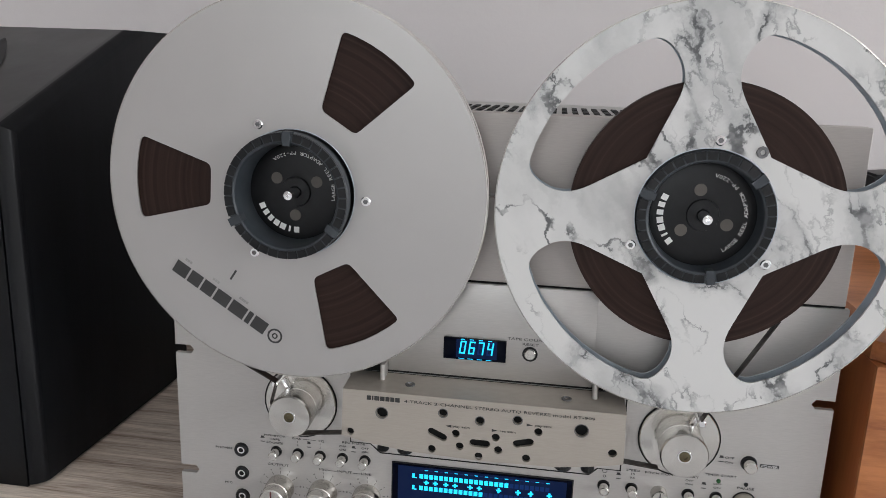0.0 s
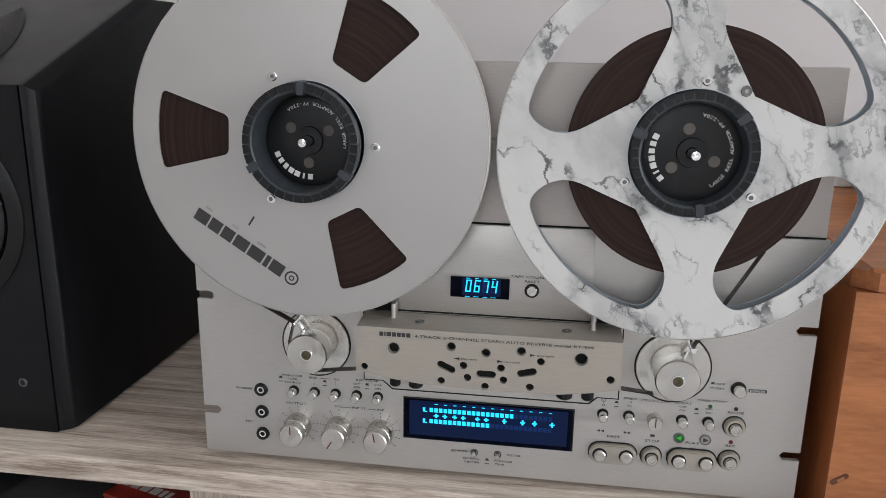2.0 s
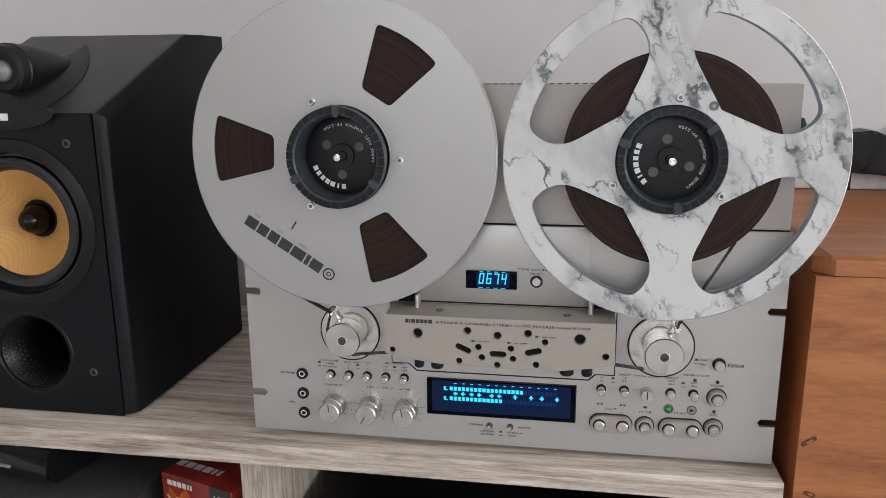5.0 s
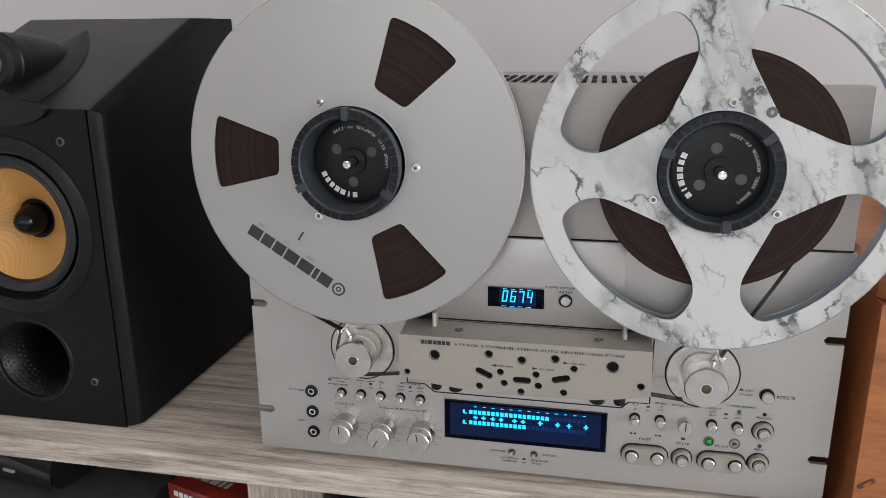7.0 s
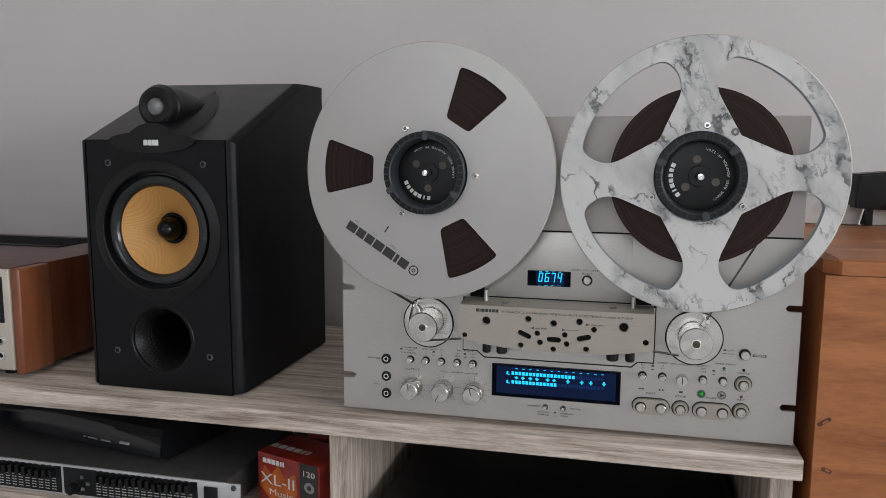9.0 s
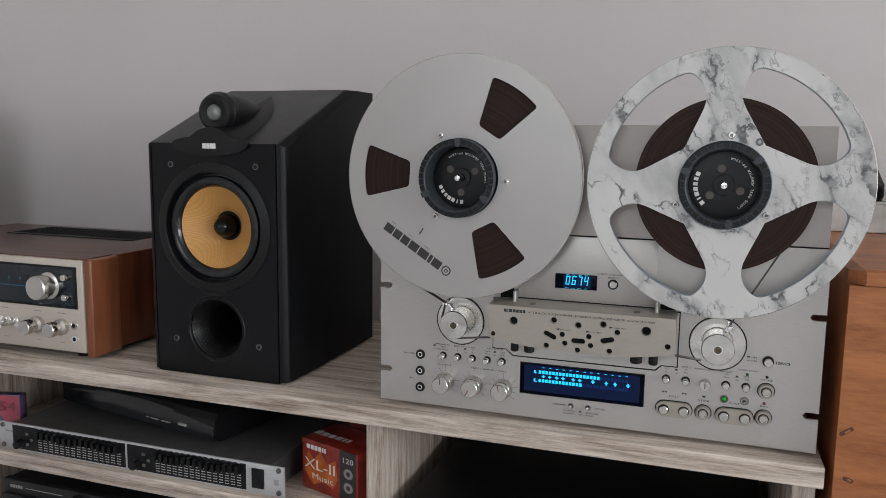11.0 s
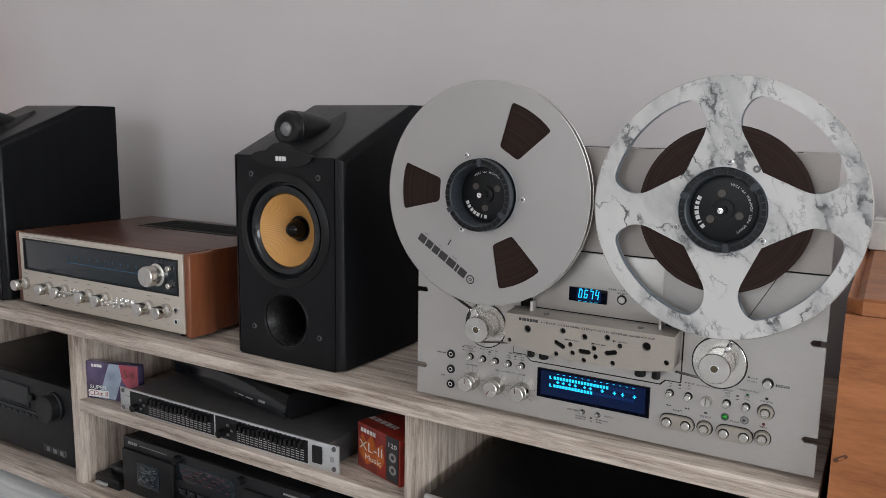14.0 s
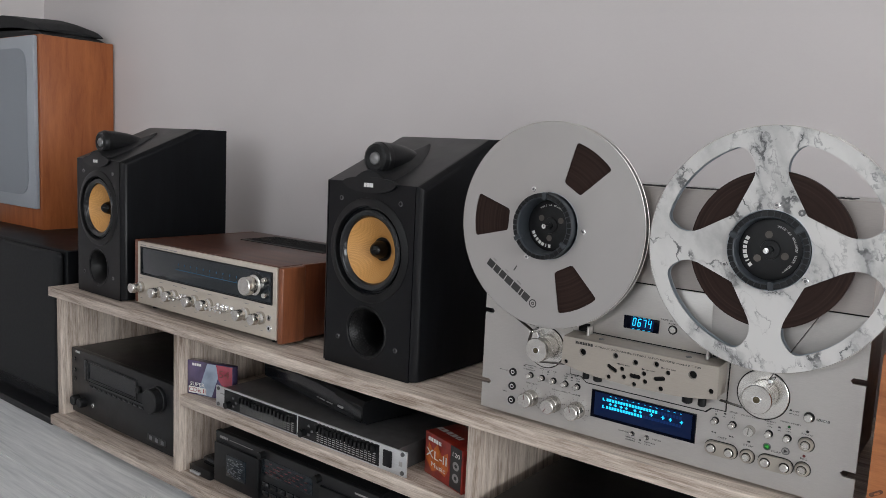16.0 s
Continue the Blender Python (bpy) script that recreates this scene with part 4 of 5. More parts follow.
    for k, w in enumerate((0.9, 0.35, 1.0, 0.95, 0.8, 0.8, 0.95)):
        a = words + 33 - k * 11
        mark_blocks(bm, cx + 0.0268 * math.cos(radians(a)), RZ + 0.0268 * math.sin(radians(a)), [w], 0.0042, -0.0165, a - 90)
    part("adaptor_mark", bm, WHITEINK, ad, "", 0, "stuff")
    return r


left_reel = reel(RXL, "satin silver aluminium tape reel full of brown tape", [window_silver(a) for a in (57, 177, 297)], REELM, 0.0440, 0.1240, 0.0515, (117, 237, 357), 0.0150, 237)
ca, sa = math.cos(radians(237)), math.sin(radians(237))


def on_left(u, v):
    """A place on the printed label: u along the words, v outwards."""
    return RXL + ca * v + sa * u, RZ + sa * v - ca * u


u = -0.0365
for w in (1.15, 0.40, 1.30, 1.20, 1.0, 1.0, 1.15):
    x, z = on_left(u + w * 0.0049, 0.0950)
    part("brand_mark", mark_blocks(B(), x, z, [w], 0.0098, -0.0248, 147), INK, left_reel, "", 0)
    u += w * 0.0098 + 0.0015
x, z = on_left(-0.0445, 0.0950)
bm = lathe(B(), [(0.0042, -0.0248), (0.0056, -0.0248)], x, z, 24)
lathe(bm, [(0.0012, -0.0248), (0.0022, -0.0248)], x, z, 16)
part("brand_emblem", bm, INK, left_reel, "", 0)
bm = B()
x, z = on_left(0.004, 0.0745)
lettering(bm, "1", x, z, 0.0120, -0.0248, "CENTER", 147)
part("side_number", bm, INK, left_reel, "", 0)
bm = B()
for u, n in ((-0.012, 4), (0.012, 3), (0.036, 3)):
    x, z = on_left(u, 0.0865)
    mark_blocks(bm, x, z, [0.8] * n, 0.0020, -0.0248, 147)
part("small_print", bm, GREYINK, left_reel, "", 0, "stuff")

right_reel = reel(RXR, "white marble-patterned tape reel partly wound with brown tape", [window_marble(a) for a in (48, 138, 228, 318)], MARBLE, 0.0440, 0.0855, 0.0490, (85, 205, 325), 0.0030, 190)
ca, sa = math.cos(radians(55)), math.sin(radians(55))
x, z = RXR + 0.0520 * ca, RZ + 0.0520 * sa
part("tape_clip", lathe(B(), [(0.0016, -0.0240), (0.0016, -0.0256), (0.0036, -0.0256), (0.0040, -0.0240)], x, z, 8), DARKMETAL, right_reel, "small metal tape clip")


# ---- bookshelf loudspeakers ----
def bookshelf_speaker(cx):
    sp = thing("bookshelf_speaker", (cx, 0.14, TOP), "black two-way bookshelf loudspeaker with yellow woven cone", "loudspeaker", 0.0, "pair of bookshelf loudspeakers")
    x0, x1, yf, yb = cx - 0.1060, cx + 0.1060, 0.014, 0.280
    zb, zf, zt = TOP + 0.003, 0.6685, 0.747
    # carcass: a sloping top that levels out, with eased front and top side edges
    bm = B()
    prof = [(yf, zb), (yf, zf), (0.198, zt), (yb, zt), (yb, zb)]
    extruded_x(bm, prof, x0, x1)
    bm.normal_update()
    es = [e for e in bm.edges if abs(e.verts[0].co.x - e.verts[1].co.x) < 1e-6 and min(v.co.y for v in e.verts) < 0.2 and max(v.co.z for v in e.verts) > zb + 0.1 and not all(v.co.y > 0.19 for v in e.verts)]
    bmesh.ops.bevel(bm, geom=es, offset=0.0090, segments=1, affect="EDGES", clamp_overlap=True)
    bm.normal_update()
    es = [e for e in bm.edges if len(e.link_faces) == 2 and 0.4 < e.calc_face_angle() < 1.2 and abs(e.verts[0].co.x - e.verts[1].co.x) < 0.003 and max(v.co.z for v in e.verts) > zb + 0.1]
    bmesh.ops.bevel(bm, geom=es, offset=0.0040, segments=4, affect="EDGES", profile=0.5, clamp_overlap=True)
    bm.normal_update()
    bmesh.ops.delete(bm, geom=[f for f in bm.faces if f.normal.y < -0.99], context="FACES_ONLY")
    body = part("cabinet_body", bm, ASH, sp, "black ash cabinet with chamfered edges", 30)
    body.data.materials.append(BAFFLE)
    body.data.materials.append(TOPGREY)
    # Front faces take the baffle black, faces turned up a paler grey
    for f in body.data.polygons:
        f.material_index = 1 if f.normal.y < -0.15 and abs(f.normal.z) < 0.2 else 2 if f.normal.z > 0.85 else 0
    dz, pz = 0.5593, 0.4248
    out = [(x0 + 0.0130, zb - 0.002), (x1 - 0.0130, zb - 0.002), (x1 - 0.0130, zf), (x0 + 0.0130, zf)]
    part("baffle", prism(B(), out, yf, yf + 0.004, [circle(cx, dz, 0.0755, 56), circle(cx, pz, 0.0395, 40)]), BAFFLE, sp, "satin black front baffle", 25)
    # the bore behind the port and the driver, seen as dark depth
    part("driver_ring", lathe(B(), [(0.0715, yf + 0.006), (0.0718, yf - 0.0030), (0.0735, yf - 0.0040), (0.0755, yf - 0.0034), (0.0820, yf - 0.0026), (0.0848, yf - 0.0012), (0.0853, yf + 0.0004), (0.075, yf + 0.006)], cx, dz, 72), RUBBER, sp, "black moulded driver ring")
    part("surround", lathe(B(), [(0.0535, yf + 0.0060), (0.0556, yf + 0.0010), (0.0590, yf - 0.0016), (0.0630, yf - 0.0020), (0.0665, yf + 0.0002), (0.0680, yf + 0.0044), (0.0720, yf + 0.0050)], cx, dz, 72), GLOSS, sp, "glossy black rubber surround")
    part("cone", lathe(B(), [(0.0542, yf + 0.0052), (0.0500, yf + 0.0092), (0.0440, yf + 0.0142), (0.0380, yf + 0.0190), (0.0320, yf + 0.0234), (0.0265, yf + 0.0274), (0.0220, yf + 0.0310), (0.0195, yf + 0.0340)], cx, dz, 72), CONE, sp, "yellow woven aramid cone")
    part("throat", lathe(B(), [(0.0197, yf + 0.0337), (0.0150, yf + 0.0370), (0, yf + 0.0370)], cx, dz, 40), VOID, sp)
    part("phase_plug", lathe(B(), [(0.0150, yf + 0.0368), (0.0152, yf + 0.0290), (0.0138, yf + 0.0215), (0.0108, yf + 0.0150), (0.0074, yf + 0.0108), (0.0038, yf + 0.0082), (0, yf + 0.0074)], cx, dz, 40), PLUG, sp, "glossy black bullet phase plug")
    port = lathe(B(), [(0.0445, yf - 0.0002), (0.0436, yf - 0.0012), (0.0420, yf - 0.0010), (0.0385, yf + 0.0030), (0.0325, yf + 0.0130), (0.0275, yf + 0.0290), (0.0260, yf + 0.0600), (0.0260, yf + 0.110), (0, yf + 0.110)], cx, pz, 56)
    port_ob = part("bass_port", port, RUBBER, sp, "flared black bass port with dimples")
    bm = B()
    for r, y, n in ((0.0400, 0.0012, 46), (0.0380, 0.0036, 44), (0.0360, 0.0066, 42), (0.0341, 0.0100, 40), (0.0324, 0.0135, 38), (0.0309, 0.0175, 36), (0.0296, 0.0220, 34)):
        for k in range(n):
            a = 2 * math.pi * (k + 0.5 * (n % 4 == 2)) / n
            p = Vector((cx + r * math.cos(a), yf + y, pz + r * math.sin(a)))
            nrm = Vector((-math.cos(a) * 0.8, -0.6, -math.sin(a) * 0.8))
            u = nrm.orthogonal().normalized()
            w = nrm.cross(u)
            ring = [bm.verts.new(p + 0.0014 * (math.cos(t) * u + math.sin(t) * w)) for t in (0, 1.047, 2.094, 3.1416, 4.188, 5.236)]
            tip = bm.verts.new(p + nrm * 0.0007)
            for i in range(6):
                bm.faces.new((ring[i], ring[(i + 1) % 6], tip))
    part("dimpling", bm, RUBBER, port_ob, "", 32, "stuff")
    for x, z in ((cx - 0.0635, 0.6405), (cx + 0.0645, 0.6398), (cx - 0.0635, 0.4073), (cx + 0.0645, 0.4068)):
        lug = part("grille_socket", lathe(B(), [(0.0026, yf + 0.0006), (0.0028, yf - 0.0014), (0.0036, yf - 0.0014), (0.0042, yf)], x, z, 20), DARKMETAL, sp)
        part("socket_hole", rod(B(), x, z, 0.0027, yf - 0.0006, yf + 0.0004, 12), VOID, lug)
    # tweeter pod on its saddle
    tx, ty, tz = cx, 0.023, 0.7075
    pod_prof = [(0.0105, ty - 0.0010), (0.0135, ty - 0.0026), (0.0190, ty - 0.0036), (0.0232, ty - 0.0012), (0.0258, ty + 0.0055), (0.0264, ty + 0.0170), (0.0256, ty + 0.0380), (0.0220, ty + 0.0640), (0.0160, ty + 0.0880), (0.0085, ty + 0.1060), (0, ty + 0.1140)]
    pod = part("tweeter_pod", lathe(B(), pod_prof, tx, tz, 56), BLACK, sp, "black bullet-shaped tweeter pod")
    part("pod_band", lathe(B(), [(0.0257, ty + 0.0054), (0.0268, ty + 0.0070), (0.0268, ty + 0.0150), (0.0263, ty + 0.0175)], tx, tz, 56), RUBBER, pod)
    part("tweeter_dome", lathe(B(), [(0.0108, ty - 0.0006), (0.0095, ty - 0.0036), (0.0060, ty - 0.0058), (0, ty - 0.0066)], tx, tz, 32), DOME, pod, "silver-grey tweeter dome")
    # saddle: a long leaf that follows the slope, and the badge plate before it
    bm = B()
    rows = []
    slope = (zt - zf) / (0.198 - yf)
    for i in range(15):
        t = i / 14
        y = yf - 0.004 + t * 0.150
        half = 0.0440 * math.sin(math.pi * (0.30 + 0.69 * t)) ** 0.9
        base = zf + max(0.0, y - yf) * slope + 0.001
        lift = 0.015 * (1 - t) ** 1.2 + 0.004
        row = []
        for k in range(9):
            s = k / 4 - 1
            row.append(bm.verts.new((cx + s * half, y, base + lift * (1 - abs(s) ** 2.2))))
        rows.append(row)
    for a, b in zip(rows, rows[1:]):
        for k in range(8):
            bm.faces.new((a[k], a[k + 1], b[k + 1], b[k]))
    bm.faces.new(rows[0])
    bmesh.ops.recalc_face_normals(bm, faces=bm.faces)
    part("saddle", bm, BLACK, sp, "black leaf-shaped saddle", 60)
    badge = [(0.0570 * math.cos(a), 0.668 + 0.0155 * math.sin(a) if math.sin(a) < 0 else 0.668 + 0.0100 * math.sin(a)) for a in [2 * math.pi * i / 40 for i in range(40)]]
    plate = part("badge_plate", prism(B(), [(cx + u, v) for u, v in badge], yf - 0.0050, yf + 0.002), BLACK, sp, "", 30)
    bm = mark_blocks(B(), cx, 0.6650, [0.85, 0.75, 1.25], 0.0066, yf - 0.0053, 0, 0.08)
    part("badge_mark", bm, WHITEINK, plate, "", 0)
    for x in (cx - 0.08, cx + 0.08):
        for y in (0.05, 0.24):
            part("rubber_foot", lathe(B(), [(0, TOP), (0.008, TOP), (0.009, TOP + 0.0025), (0, TOP + 0.0025)], x, 0, 12, "z", y), RUBBER, sp)
    return sp


speaker = bookshelf_speaker(-0.242)
copy_thing(speaker, pose(-1.074, 0.14, TOP, 0, 0, -1.0))


# ---- stereo receiver ----
def receiver():
    x0, x1, yf, yb, zb, zt = -0.9185, -0.4470, 0.008, 0.325, TOP + 0.012, 0.5055
    r = thing("stereo_receiver", ((x0 + x1) / 2, 0.16, TOP), "vintage silver-faced stereo receiver in a walnut case", "receiver")
    part("faceplate", box(B(), x0 + 0.014, x1 - 0.0090, yf, yf + 0.006, zb, zt - 0.002, 0.0008), FACEWARM, r, "brushed silver faceplate")
    part("side_panel", box(B(), x0, x0 + 0.0135, yf + 0.002, yb, zb, zt, 0.0015), WALNUTV, r, "walnut side cheek")
    part("side_panel", box(B(), x1 - 0.0090, x1, yf + 0.058, yb, zb - 0.004, zt, 0.0015), WALNUTV, r, "walnut side board")
    # Added block: paints the lit strip of the side ahead of the speaker's shadow
    part("lit_side_front", box(B(), x1 - 0.0090, x1 + 0.0045, yf + 0.002, yf + 0.0575, zb - 0.006, zt - 0.001, 0.003, 3), CHEEK_LIT, r, "front of the walnut side, coloured as lit, standing proud")
    part("top_panel", box(B(), x0 + 0.0135, x1 - 0.0090, yf + 0.006, yb, zt - 0.014, zt, 0.001), WALNUT, r, "walnut top")
    part("chassis", box(B(), x0 + 0.014, x1 - 0.012, yf + 0.0065, yb - 0.004, zb, zt - 0.0145), BLACK, r)
    vent = part("top_vent", box(B(), -0.800, -0.535, 0.195, 0.300, zt, zt + 0.0016, 0.0004), BLACK, r, "black perforated top vent")
    bm = B()
    for i in range(34):
        box(bm, -0.796 + i * 0.0077, -0.7927 + i * 0.0077, 0.205, 0.290, zt + 0.0016, zt + 0.0022)
    part("vent_slotting", bm, VOID, vent, "", 0, "stuff")
    gx0, gx1, gz0, gz1 = -0.888, -0.4690, 0.4365, 0.4915
    frame_ = part("dial_window", box(B(), gx0, gx1, yf - 0.0010, yf + 0.001, gz0, gz1, 0.0006), DIALGLASS, r, "dark tuning dial window")
    bm = B()
    for a, b, c, d in ((gx0 - 0.003, gx1 + 0.003, gz1, gz1 + 0.0025), (gx0 - 0.003, gx1 + 0.003, gz0 - 0.0025, gz0), (gx0 - 0.003, gx0, gz0, gz1), (gx1, gx1 + 0.003, gz0, gz1)):
        box(bm, a, b, yf - 0.0020, yf + 0.0005, c, d)
    part("dial_frame", bm, BLACK, frame_)
    bm = B()
    box(bm, -0.762, -0.538, yf - 0.0014, yf - 0.0012, 0.4605, 0.4617)
    for i in range(11):
        box(bm, -0.755 + i * 0.0207, -0.7527 + i * 0.0207, yf - 0.0014, yf - 0.0012, 0.4700, 0.4740)
        box(bm, -0.755 + i * 0.0207, -0.7544 + i * 0.0207, yf - 0.0014, yf - 0.0012, 0.4630, 0.4660)
    part("dial_scale", bm, DIALBLUE, frame_, "faint blue lit dial scale", 0, "stuff")
    kx, kz = -0.5080, 0.4665
    tk = part("tuning_knob", lathe(B(), [(0.0190, yf - 0.001), (0.0190, yf - 0.009), (0.0150, yf - 0.011), (0.0150, yf - 0.016), (0.0168, yf - 0.018), (0.0168, yf - 0.031), (0.0155, yf - 0.033), (0, yf - 0.0325)], kx, kz, 44), TURNED, r, "large turned silver tuning knob")
    for z in (0.4790, 0.4510):
        part("small_knob", lathe(B(), [(0.0052, yf - 0.001), (0.0050, yf - 0.009), (0.0040, yf - 0.011), (0, yf - 0.011)], -0.4810, z, 20), TURNED, r)
    for x in (-0.890, -0.816, -0.768, -0.698, -0.652, -0.540, -0.496):
        part("control_knob", lathe(B(), [(0.0120, yf), (0.0118, yf - 0.006), (0.0088, yf - 0.009), (0.0088, yf - 0.013), (0.0108, yf - 0.0145), (0.0104, yf - 0.025), (0.0094, yf - 0.0265), (0, yf - 0.0262)], x, 0.4065, 28), TURNED, r, "turned silver control knob")
    for x in (-0.744, -0.730, -0.624, -0.609, -0.594, -0.579):
        bm = B()
        box(bm, x - 0.0026, x + 0.0026, yf - 0.030, yf - 0.003, 0.4040, 0.4092, 0.0008)
        box(bm, x - 0.0050, x + 0.0050, yf - 0.003, yf, 0.3990, 0.4140, 0.0006)
        part("lever_switch", bm, CHROME, r, "chrome lever switch")
    for z in (0.4100, 0.3905):
        j = part("jack_socket", lathe(B(), [(0.0030, yf), (0.0030, yf - 0.0022), (0.0055, yf - 0.0022), (0.0062, yf)], -0.4735, z, 20), CHROME, r)
        part("jack_hole", rod(B(), -0.4735, z, 0.0031, yf - 0.0008, yf, 14), VOID, j)
    bm = B()
    for x in (-0.890, -0.816, -0.768, -0.698, -0.652, -0.540, -0.496, -0.602, -0.737):
        box(bm, x - 0.007, x + 0.007, yf - 0.0002, yf, 0.4255, 0.4268)
        box(bm, x - 0.004, x + 0.004, yf - 0.0002, yf, 0.3825, 0.3836)
    box(bm, -0.893, -0.872, yf - 0.0002, yf, 0.4965, 0.4982), box(bm, -0.86, -0.76, yf - 0.0002, yf, 0.4966, 0.4980)
    part("faceplate_print", bm, GREYINK, r, "", 0, "stuff")
    for x in (x0 + 0.04, x1 - 0.04):
        for y in (0.04, 0.28):
            part("foot", lathe(B(), [(0, TOP), (0.011, TOP), (0.012, zb), (0, zb)], x, 0, 16, "z", y), RUBBER, r)


receiver()


# ---- cherry cabinet beside the deck ----
cherry = thing("floor_speaker", (0.70, 0.19, 0.0), "cherry veneer floor loudspeaker cabinet with knotty grain", "loudspeaker")
part("carcass", box(B(), 0.495, 0.905, -0.016, 0.395, 0.0, 0.5430), CHERRYV, cherry, "", 20)
part("front_panel", box(B(), 0.495, 0.905, -0.020, -0.0161, 0.0, 0.5060), CHERRY, cherry, "", 20)
part("front_rail", box(B(), 0.495, 0.905, -0.0201, -0.0161, 0.50601, 0.54301), CHERRY, cherry, "", 20)
bm = box(B(), 0.495, 0.905, -0.0201, 0.395, 0.54302, 0.5575)
fr = [e for e in bm.edges if sum(v.co.z > 0.5 for v in e.verts) == 2 and sum(v.co.y > 0.3 for v in e.verts) < 2]
bmesh.ops.bevel(bm, geom=fr, offset=0.0138, segments=1, affect="EDGES", profile=0.5)
part("top_board", bm, CHERRY, cherry, "", 20)
for x, z, half, tilt in ((0.5030, 0.3990, 0.0050, 35), (0.5080, 0.3500, 0.0030, -20), (0.6300, 0.2700, 0.0045, 15), (0.7200, 0.4350, 0.0035, -30)):
    knot = part("knot", prism(B(), capsule(x, z, half, 0.0021, tilt), -0.0204, -0.0200), KNOT, cherry, "", 0)
    part("knot_core", prism(B(), capsule(x + 0.001, z, half * 0.4, 0.0010, tilt), -0.0206, -0.0203), CHERRY, knot, "", 0)


# ---- power strip, adaptors and cables on the cherry cabinet ----
CT = 0.5575
strip = thing("power_strip", (0.66, 0.375, CT), "white plastic power strip lying against the wall", "power strip")
part("strip_body", box(B(), 0.500, 0.860, 0.352, 0.404, CT, CT + 0.040, 0.004), WHITE, strip)
part("strip_lid", box(B(), 0.505, 0.855, 0.356, 0.400, CT + 0.040, CT + 0.0425, 0.001), WHITE, strip)
for i in range(5):
    part("socket", lathe(B(), [(0.0205, CT + 0.0426), (0.0205, CT + 0.0436), (0.0185, CT + 0.0436), (0.0180, CT + 0.0430), (0, CT + 0.0430)], 0.545 + 0.066 * i, 0, 28, "z", 0.378), WHITE, strip)
plug = thing("mains_adaptor", (0.665, 0.33, CT + 0.020), "black mains adaptor plugged into the strip", "adaptor")
bm = B()
prof = [(0.605, CT + 0.026), (0.605, CT + 0.071), (0.648, CT + 0.075), (0.668, CT + 0.066), (0.735, CT + 0.036), (0.748, CT + 0.014), (0.725, CT + 0.008), (0.665, CT + 0.022), (0.640, CT + 0.024)]
prism(bm, prof, 0.318, 0.362)
bmesh.ops.bevel(bm, geom=list(bm.edges), offset=0.0025, segments=2, affect="EDGES", clamp_overlap=True)
part("adaptor_body", bm, BLACK, plug, "", 40)
part("plug_pin", box(B(), 0.622, 0.632, 0.332, 0.346, CT + 0.002, CT + 0.026, 0.001), BLACK, plug)
part("plug_pin", tube(B(), [(0.617, 0.338, CT + 0.002), (0.622, 0.338, CT + 0.026)], 0.0024), CHROME, plug)
plug2 = thing("mains_plug", (0.578, 0.372, CT + 0.0436), "small black moulded mains plug standing in the strip", "plug")
part("plug_body", lathe(B(), [(0, CT + 0.0436), (0.0125, CT + 0.0436), (0.0145, CT + 0.052), (0.0140, CT + 0.066), (0.0085, CT + 0.078), (0.0050, CT + 0.086), (0, CT + 0.086)], 0.578, 0, 20, "z", 0.372), BLACK, plug2)
part("plug_cable", tube(B(), [(0.578, 0.372, CT + 0.084), (0.575, 0.374, CT + 0.092), (0.566, 0.378, CT + 0.097), (0.552, 0.388, CT + 0.094), (0.540, 0.400, CT + 0.070), (0.530, 0.405, CT - 0.02)], 0.0032), BLACK, plug2)
cables = thing("power_cable", (0.80, 0.34, CT), "tangle of black power cables on the cherry cabinet", "cable")
for k in range(4):
    pts = [(0.735 + 0.035 * i, 0.325 + 0.022 * math.sin(i * 1.3 + k * 1.7), CT + 0.004 + 0.018 * abs(math.sin(i * 0.9 + k))) for i in range(5)]
    part("cable", tube(B(), pts, 0.0035), BLACK, cables)
part("cable_trunk", box(B(), 0.70, 0.90, 0.405, 0.4195, CT + 0.0, CT + 0.072, 0.002), BLACK, cables)


# ---- subwoofer cabinet and tall loudspeaker in the corner ----
sub = thing("subwoofer", (-1.70, 0.21, 0.0), "black subwoofer cabinet with dark cloth grille", "subwoofer")
part("cabinet_body", box(B(), -2.12, -1.278, 0.040, 0.415, 0.064, 0.436, 0.006, 3), ASH, sub)
part("grille", box(B(), -2.11, -1.287, 0.016, 0.0395, 0.066, 0.431, 0.009, 3), CLOTH, sub, "black cloth grille")
part("badge", box(B(), -1.632, -1.604, 0.0120, 0.0165, 0.4200, 0.4290, 0.002), TURNED, sub, "small copper-toned badge")
part("base_recess", box(B(), -2.10, -1.300, 0.045, 0.40, 0.018, 0.0635), GLOSS, sub, "glossy black recess above the plinth")
part("plinth", box(B(), -2.12, -1.278, -0.004, 0.41, 0.0, 0.019, 0.003), SATIN, sub, "charcoal plinth slab")
tall = thing("tall_speaker", (-1.90, 0.30, 0.435), "tall cherry veneer loudspeaker with grey cloth grille", "loudspeaker")
tx0, tx1, ty0, ty1, tz0, tz1 = -2.085, -1.717, 0.190, 0.415, 0.435, 1.003
part("cabinet_body", box(B(), tx0, tx1, ty0, ty1, tz0, tz1, 0.0025), CHERRYV, tall)
part("grille", box(B(), tx0 + 0.006, tx1 - 0.010, ty0 - 0.014, ty0, 0.497, tz1 - 0.004, 0.004), GRILLE, tall, "pale grey cloth grille")
part("grille_inset", prism(B(), round_corners([(tx0 + 0.05, 0.535), (tx1 - 0.050, 0.535), (tx1 - 0.050, 0.965), (tx0 + 0.05, 0.965)], (0, 1, 2, 3), 0.06), ty0 - 0.0155, ty0 - 0.0135), GRILLEIN, tall, "slightly darker inset of the grille")
hat = thing("folded_bag", (-1.93, 0.30, tz1), "black folded fabric bag lying on the tall speaker", "bag")
bm = B()
